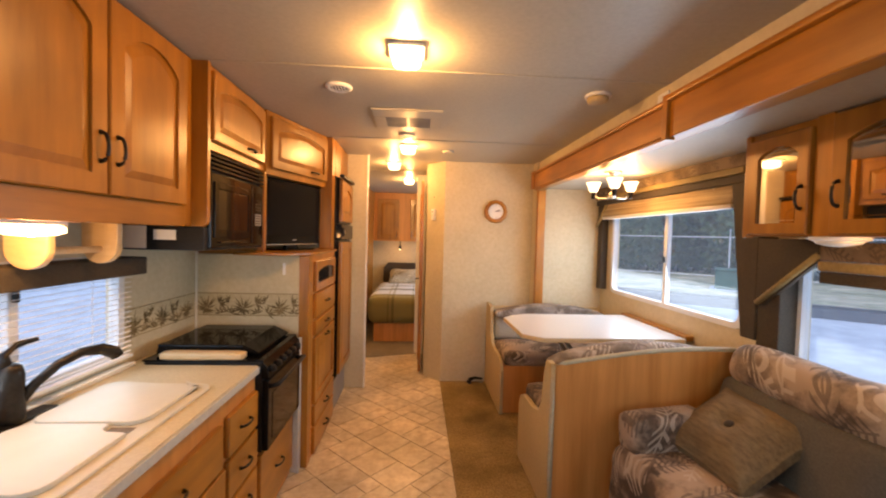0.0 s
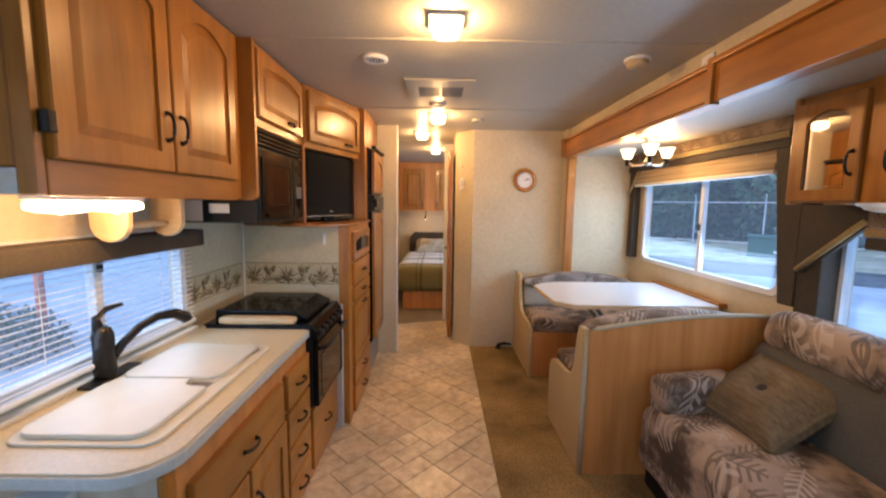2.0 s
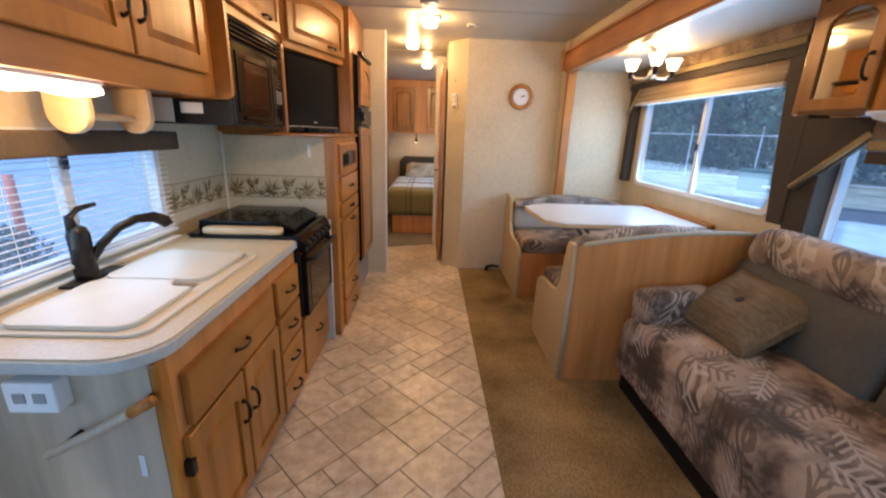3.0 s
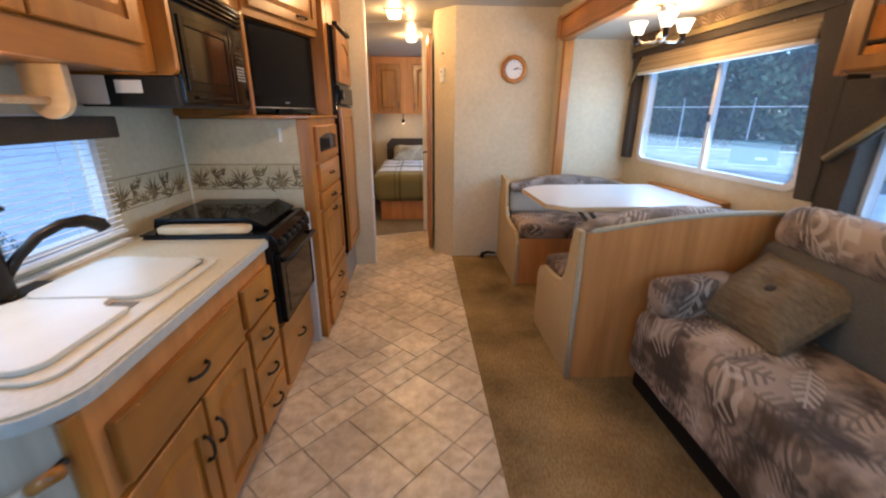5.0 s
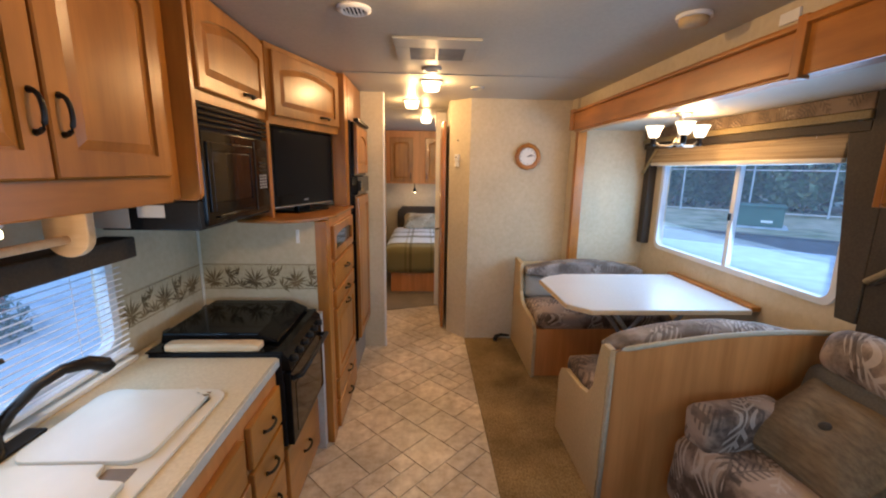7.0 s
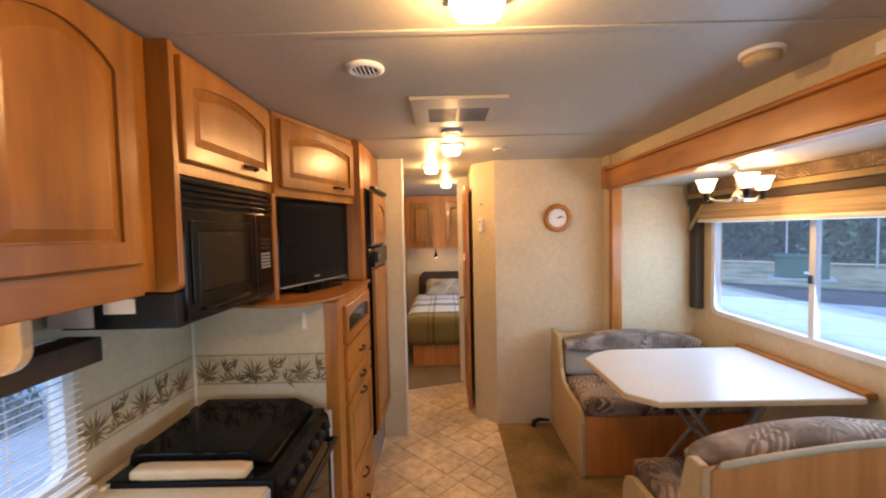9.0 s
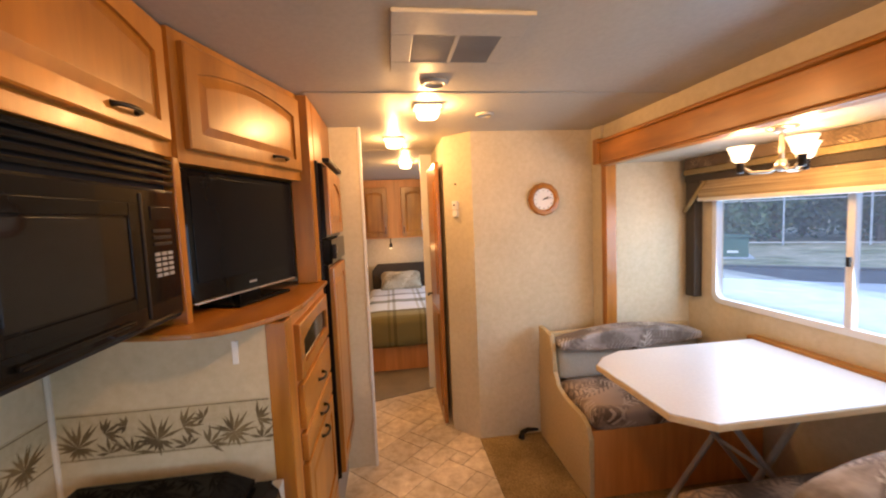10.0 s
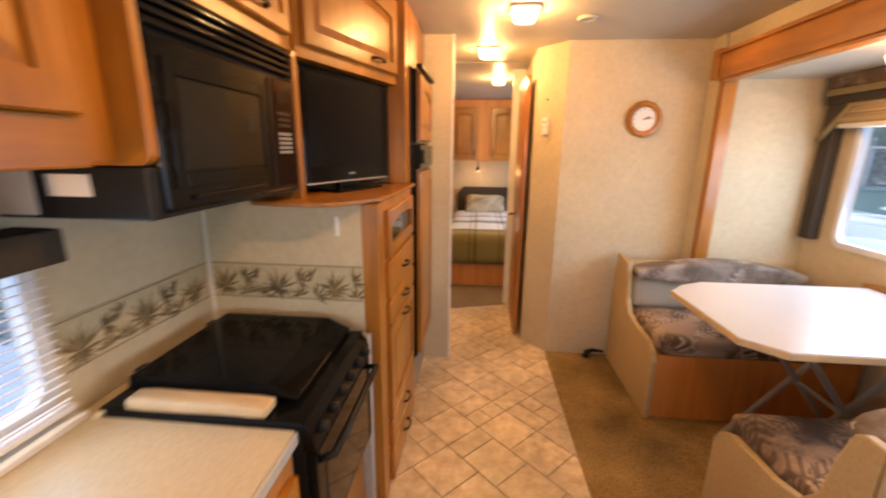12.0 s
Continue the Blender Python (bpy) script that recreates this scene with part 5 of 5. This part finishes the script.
bc = thing("bedroom_cabinet", (-0.1, 6.8, 1.32), "honey maple overhead cabinet above the bed", "cabinet")
part("body", box(-0.72, 0.88, 6.62, 7.045, 1.32, 2.14, 0.003), M_WOODP, bc)
BM = lambda x, z: frame_m((x, 6.619, z), (1, 0, 0), (0, -1, 0))
cab_door(bc, BM(-0.655, 1.34), 0.36, 0.69, 0.03, 0.055, (0.33, 0.10, True))
cab_door(bc, BM(-0.10, 1.34), 0.36, 0.69, 0.03, 0.055, (0.03, 0.10, True))
ward = thing("wardrobe", (-1.0, 6.4, 0), "honey maple wardrobe beside the bed", "wardrobe")
part("body", box(-1.25, -0.72, 5.95, 6.615, 0.008, 2.14, 0.003), M_WOOD, ward)
cab_door(ward, frame_m((-1.20, 5.949, 0.15), (1, 0, 0), (0, -1, 0)), 0.44, 1.80, 0.03, 0.06, (0.41, 0.85, True))
rl = thing("reading_lamp", (-0.27, 6.8, 1.2), "small black reading lamp under the bedroom cabinet", "lamp")
part("stem", tube([(-0.27, 6.75, 1.318), (-0.27, 6.75, 1.24)], 0.008), M_BLACKM, rl)
part("head", lathe([(0.012, 0.07), (0.022, 0.05), (0.026, 0.0), (0.022, 0.0)], pose(-0.27, 6.75, 1.175), 14), M_BLACKM, rl, "", True)
part("bulb", lathe([(0.018, 0.004), (0.018, -0.004), (0.004, -0.008)], pose(-0.27, 6.75, 1.175), 12), M_LENS, rl, "lit bulb").visible_shadow = False

# ---- outdoors ----
GZ = -0.80
OUT = Matrix(((0.77, 0.64, 0, 0), (-0.64, 0.77, 0, 0), (0, 0, 1, GZ), (0, 0, 0, 1)))  # x along the road, y away from it


def outslab(name, x0, x1, y0, y1, z0, z1, material, label, category):
    b_ = box(x0, x1, y0, y1, z0, z1, 0)
    b_.transform(OUT)
    return solo(name, b_, material, label, category, **S)


g = bmesh.new()
bmesh.ops.create_grid(g, x_segments=2, y_segments=2, size=900, matrix=pose(0, 0, GZ))
solo("ground", g, M_CONC, "pale concrete lot around the vehicle", "ground", **S)
outslab("road", -120, 120, 16.5, 19.3, -0.05, 0.012, M_ASPH, "dark asphalt road beyond the lot", "road")
outslab("kerb", -120, 120, 19.3, 19.5, -0.05, 0.10, M_ASPH, "dark worn kerb along the road", "kerb")
outslab("grass_verge", -120, 120, 19.55, 120, -0.05, 0.10, M_GRASS, "patchy sandy grass verge", "grass")
tx = thing("transformer_box", OUT @ Vector((0.4, 22.3, 0.1)), "green steel utility transformer box on a pale pad", "utility box")
b_ = box(-0.45, 1.2, 21.7, 23.0, 0.16, 1.0, 0.05)
b_.transform(OUT)
part("cabinet_body", b_, M_BOXG, tx)
b_ = box(-0.51, 1.26, 21.63, 23.05, 1.0, 1.08, 0.04)
b_.transform(OUT)
part("cover", b_, M_BOXG, tx)
b_ = box(-0.65, 1.4, 21.5, 23.2, 0.095, 0.16, 0.02)
b_.transform(OUT)
part("pad", b_, M_CONC, tx)
b_ = box(0.45, 0.85, 21.692, 21.70, 0.35, 0.45, 0)
b_.transform(OUT)
part("notice", b_, M_PAPER, tx)
fence = thing("chain_link_fence", OUT @ Vector((0, 29, 0.1)), "galvanised chain-link fence with outward-bent posts", "fence")
for k in range(-9, 10):
    b_ = tube([(3.4 * k, 29, 0.1), (3.4 * k, 29, 2.7), (3.4 * k, 28.7, 3.05)], 0.05, 6)
    b_.transform(OUT)
    part("post", b_, M_GALV, fence)
for z in (0.25, 2.6):
    b_ = tube([(-30, 29, z), (30, 29, z)], 0.03, 5)
    b_.transform(OUT)
    part("rail", b_, M_GALV, fence)
b_ = bmesh.new()
for k in range(150):
    for s in (1, -1):
        x = -30 + 0.4 * k
        q = [(x, 29, 0.25), (x + 0.005, 29, 0.25), (x + 0.005 + s * 2.35, 29, 2.6), (x + s * 2.35, 29, 2.6)]
        b_.faces.new([b_.verts.new(v) for v in q])
b_.transform(OUT)
tagged(part("wire_mesh", b_, M_GALV, fence), kind="stuff")


def tree(seed, h, spread):
    rnd = random.Random(seed)
    t = thing("tree", (0, 0, 0), "dense dark green tree at the wood's edge", "tree", "trees behind the fence")
    b_ = tube([(0, 0, 0), (0.1, 0, h * 0.3), (0.0, 0.1, h * 0.6), (0.1, 0, h * 0.9)], 0.2, 7, (1.2, 0.9, 0.6, 0.2))
    for k in range(6):
        a = rnd.uniform(0, 6.28)
        z = h * rnd.uniform(0.25, 0.7)
        join(b_, tube([(0, 0, z), (math.cos(a) * spread * 0.5, math.sin(a) * spread * 0.5, z + 0.8), (math.cos(a) * spread * 0.8, math.sin(a) * spread * 0.8, z + 1.5)], 0.08, 5, (1, 0.6, 0.2)))
    part("trunk", b_, M_BARK, t)
    verts, faces = [], []
    for c in range(85):
        a, rr = rnd.uniform(0, 6.28), spread * math.sqrt(rnd.random())
        z = h * rnd.uniform(0.06, 1.0)
        rr *= 0.45 + 0.75 * math.sin(math.pi * min(0.95, 0.15 + z / h * 0.85))
        c0 = Vector((math.cos(a) * rr, math.sin(a) * rr, z))
        for k in range(70):
            p = c0 + Vector((rnd.gauss(0, 0.5), rnd.gauss(0, 0.5), rnd.gauss(0, 0.4)))
            u = Vector((rnd.uniform(-1, 1), rnd.uniform(-1, 1), rnd.uniform(-1, 1))).normalized() * rnd.uniform(0.13, 0.26)
            w = u.cross(Vector((rnd.uniform(-1, 1), rnd.uniform(-1, 1), rnd.uniform(-1, 1)))).normalized() * rnd.uniform(0.08, 0.15)
            n0 = len(verts)
            verts += [p - u, p + w, p + u, p - w]
            faces.append((n0, n0 + 1, n0 + 2, n0 + 3))
    me = bpy.data.meshes.new("crown")
    me.from_pydata([tuple(v) for v in verts], [], faces)
    me.materials.append(M_LEAF)
    cr = new("crown", me)
    cr.parent = t
    return t


protos = [tree(s, hh, sp) for s, hh, sp in ((1, 9, 3.0), (2, 7.5, 2.8), (3, 10, 3.4))]
rt = random.Random(5)
for k in range(42):
    row = k % 3
    place = OUT @ Vector((-40 + 2.0 * k, 33 + 3.5 * row + rt.uniform(-1, 1), 0.1))
    m = Matrix.Translation(place) @ pose(0, 0, 0, 0, 0, rt.uniform(0, 360))
    if k < 3:
        protos[k].matrix_world = m
    else:
        copy_thing(protos[k % 3], m)
# seen past the kitchen window
solo("marker_post", tube([(-6.9, 6.5, GZ), (-6.9, 6.5, GZ + 1.25)], 0.07, 10), M_ORANGE, "orange painted marker post on the lot", "post", smooth=True)
sh = thing("shrub", (-6.3, 5.2, GZ), "low clipped green shrub beside the lot", "shrub")
rs = random.Random(9)
vv, ff = [], []
for k in range(2600):
    d = Vector((rs.gauss(0, 1), rs.gauss(0, 1), abs(rs.gauss(0, 1)))).normalized() * rs.uniform(0.55, 1.0)
    p = Vector((d.x * 0.9, d.y * 0.9, d.z * 0.75))
    u = Vector((rs.uniform(-1, 1), rs.uniform(-1, 1), rs.uniform(-1, 1))) * 0.05
    w = u.cross(Vector((0.3, 0.5, 0.8))) * 0.6
    n0 = len(vv)
    vv += [tuple(p - u), tuple(p + w), tuple(p + u), tuple(p - w)]
    ff.append((n0, n0 + 1, n0 + 2, n0 + 3))
me = bpy.data.meshes.new("foliage")
me.from_pydata(vv, [], ff)
me.materials.append(M_LEAF)
fo = new("foliage", me)
fo.parent = sh
bld = thing("warehouse", (-34, 30, GZ), "long white metal building across the lot", "building")
part("wall", box(-40, -30, 8, 55, GZ, 3.6, 0), M_SIDING, bld)
part("roof", prism([(-40.5, 3.6), (-29.5, 3.6), (-35, 5.2)], 'y', 7.5, 55.5), M_GALV, bld)
for k in range(5):
    part("bay_door", box(-29.99, -29.9, 12 + 8 * k, 16 + 8 * k, GZ, 2.4, 0), M_GREY, bld)

# ---- floor tiles, laid on the diagonal ----
U = 0.1117
C45 = math.sqrt(0.5)


def clip(poly, x0, x1, y0, y1):
    for ax, lim, sgn in ((0, x0, 1), (0, x1, -1), (1, y0, 1), (1, y1, -1)):
        out = []
        for i, p in enumerate(poly):
            q = poly[(i + 1) % len(poly)]
            ip, iq = sgn * (p[ax] - lim) >= 0, sgn * (q[ax] - lim) >= 0
            if ip:
                out.append(p)
            if ip != iq:
                s = (lim - p[ax]) / (q[ax] - p[ax])
                out.append((p[0] + s * (q[0] - p[0]), p[1] + s * (q[1] - p[1])))
        poly = out
        if len(poly) < 3:
            return []
    return poly


used = set()
rnd = random.Random(12)
G = 0.0022
NT = 0
for i in range(-40, 80):
    for j in range(-60, 40):
        if (i, j) in used:
            continue
        opts = [(2, 2)] * 6 + [(2, 1), (1, 2)] * 2 + [(1, 1)]
        rnd.shuffle(opts)
        for w, h in opts + [(1, 1)]:
            cells = {(i + a, j + b) for a in range(w) for b in range(h)}
            if not cells & used:
                break
        used |= cells
        sq = [(i * U + G, j * U + G), ((i + w) * U - G, j * U + G), ((i + w) * U - G, (j + h) * U - G), (i * U + G, (j + h) * U - G)]
        poly = [((a - b) * C45 - 0.288, (a + b) * C45 + 1.993) for a, b in sq]
        poly = clip(poly, FLOOR_X0, FLOOR_X1, -1.2, 4.60)
        if len(poly) < 3 or min(p[1] for p in poly) > 4.5:
            continue
        area = 0.5 * abs(sum(p[0] * q[1] - q[0] * p[1] for p, q in zip(poly, poly[1:] + poly[:1])))
        if area < 2e-4:
            continue
        cxm, cym = sum(p[0] for p in poly) / len(poly), sum(p[1] for p in poly) / len(poly)
        b_ = bmesh.new()
        lo = [b_.verts.new((x, y, -0.005)) for x, y in poly]
        hi = [b_.verts.new((x, y, -0.0008)) for x, y in poly]
        tp_ = [b_.verts.new((cxm + (x - cxm) * 0.985, cym + (y - cym) * 0.985, 0.0)) for x, y in poly]
        for k in range(len(poly)):
            n = (k + 1) % len(poly)
            b_.faces.new((lo[k], lo[n], hi[n], hi[k]))
            b_.faces.new((hi[k], hi[n], tp_[n], tp_[k]))
        b_.faces.new(tp_)
        part("tile", b_, M_TILE, floor)
        NT += 1
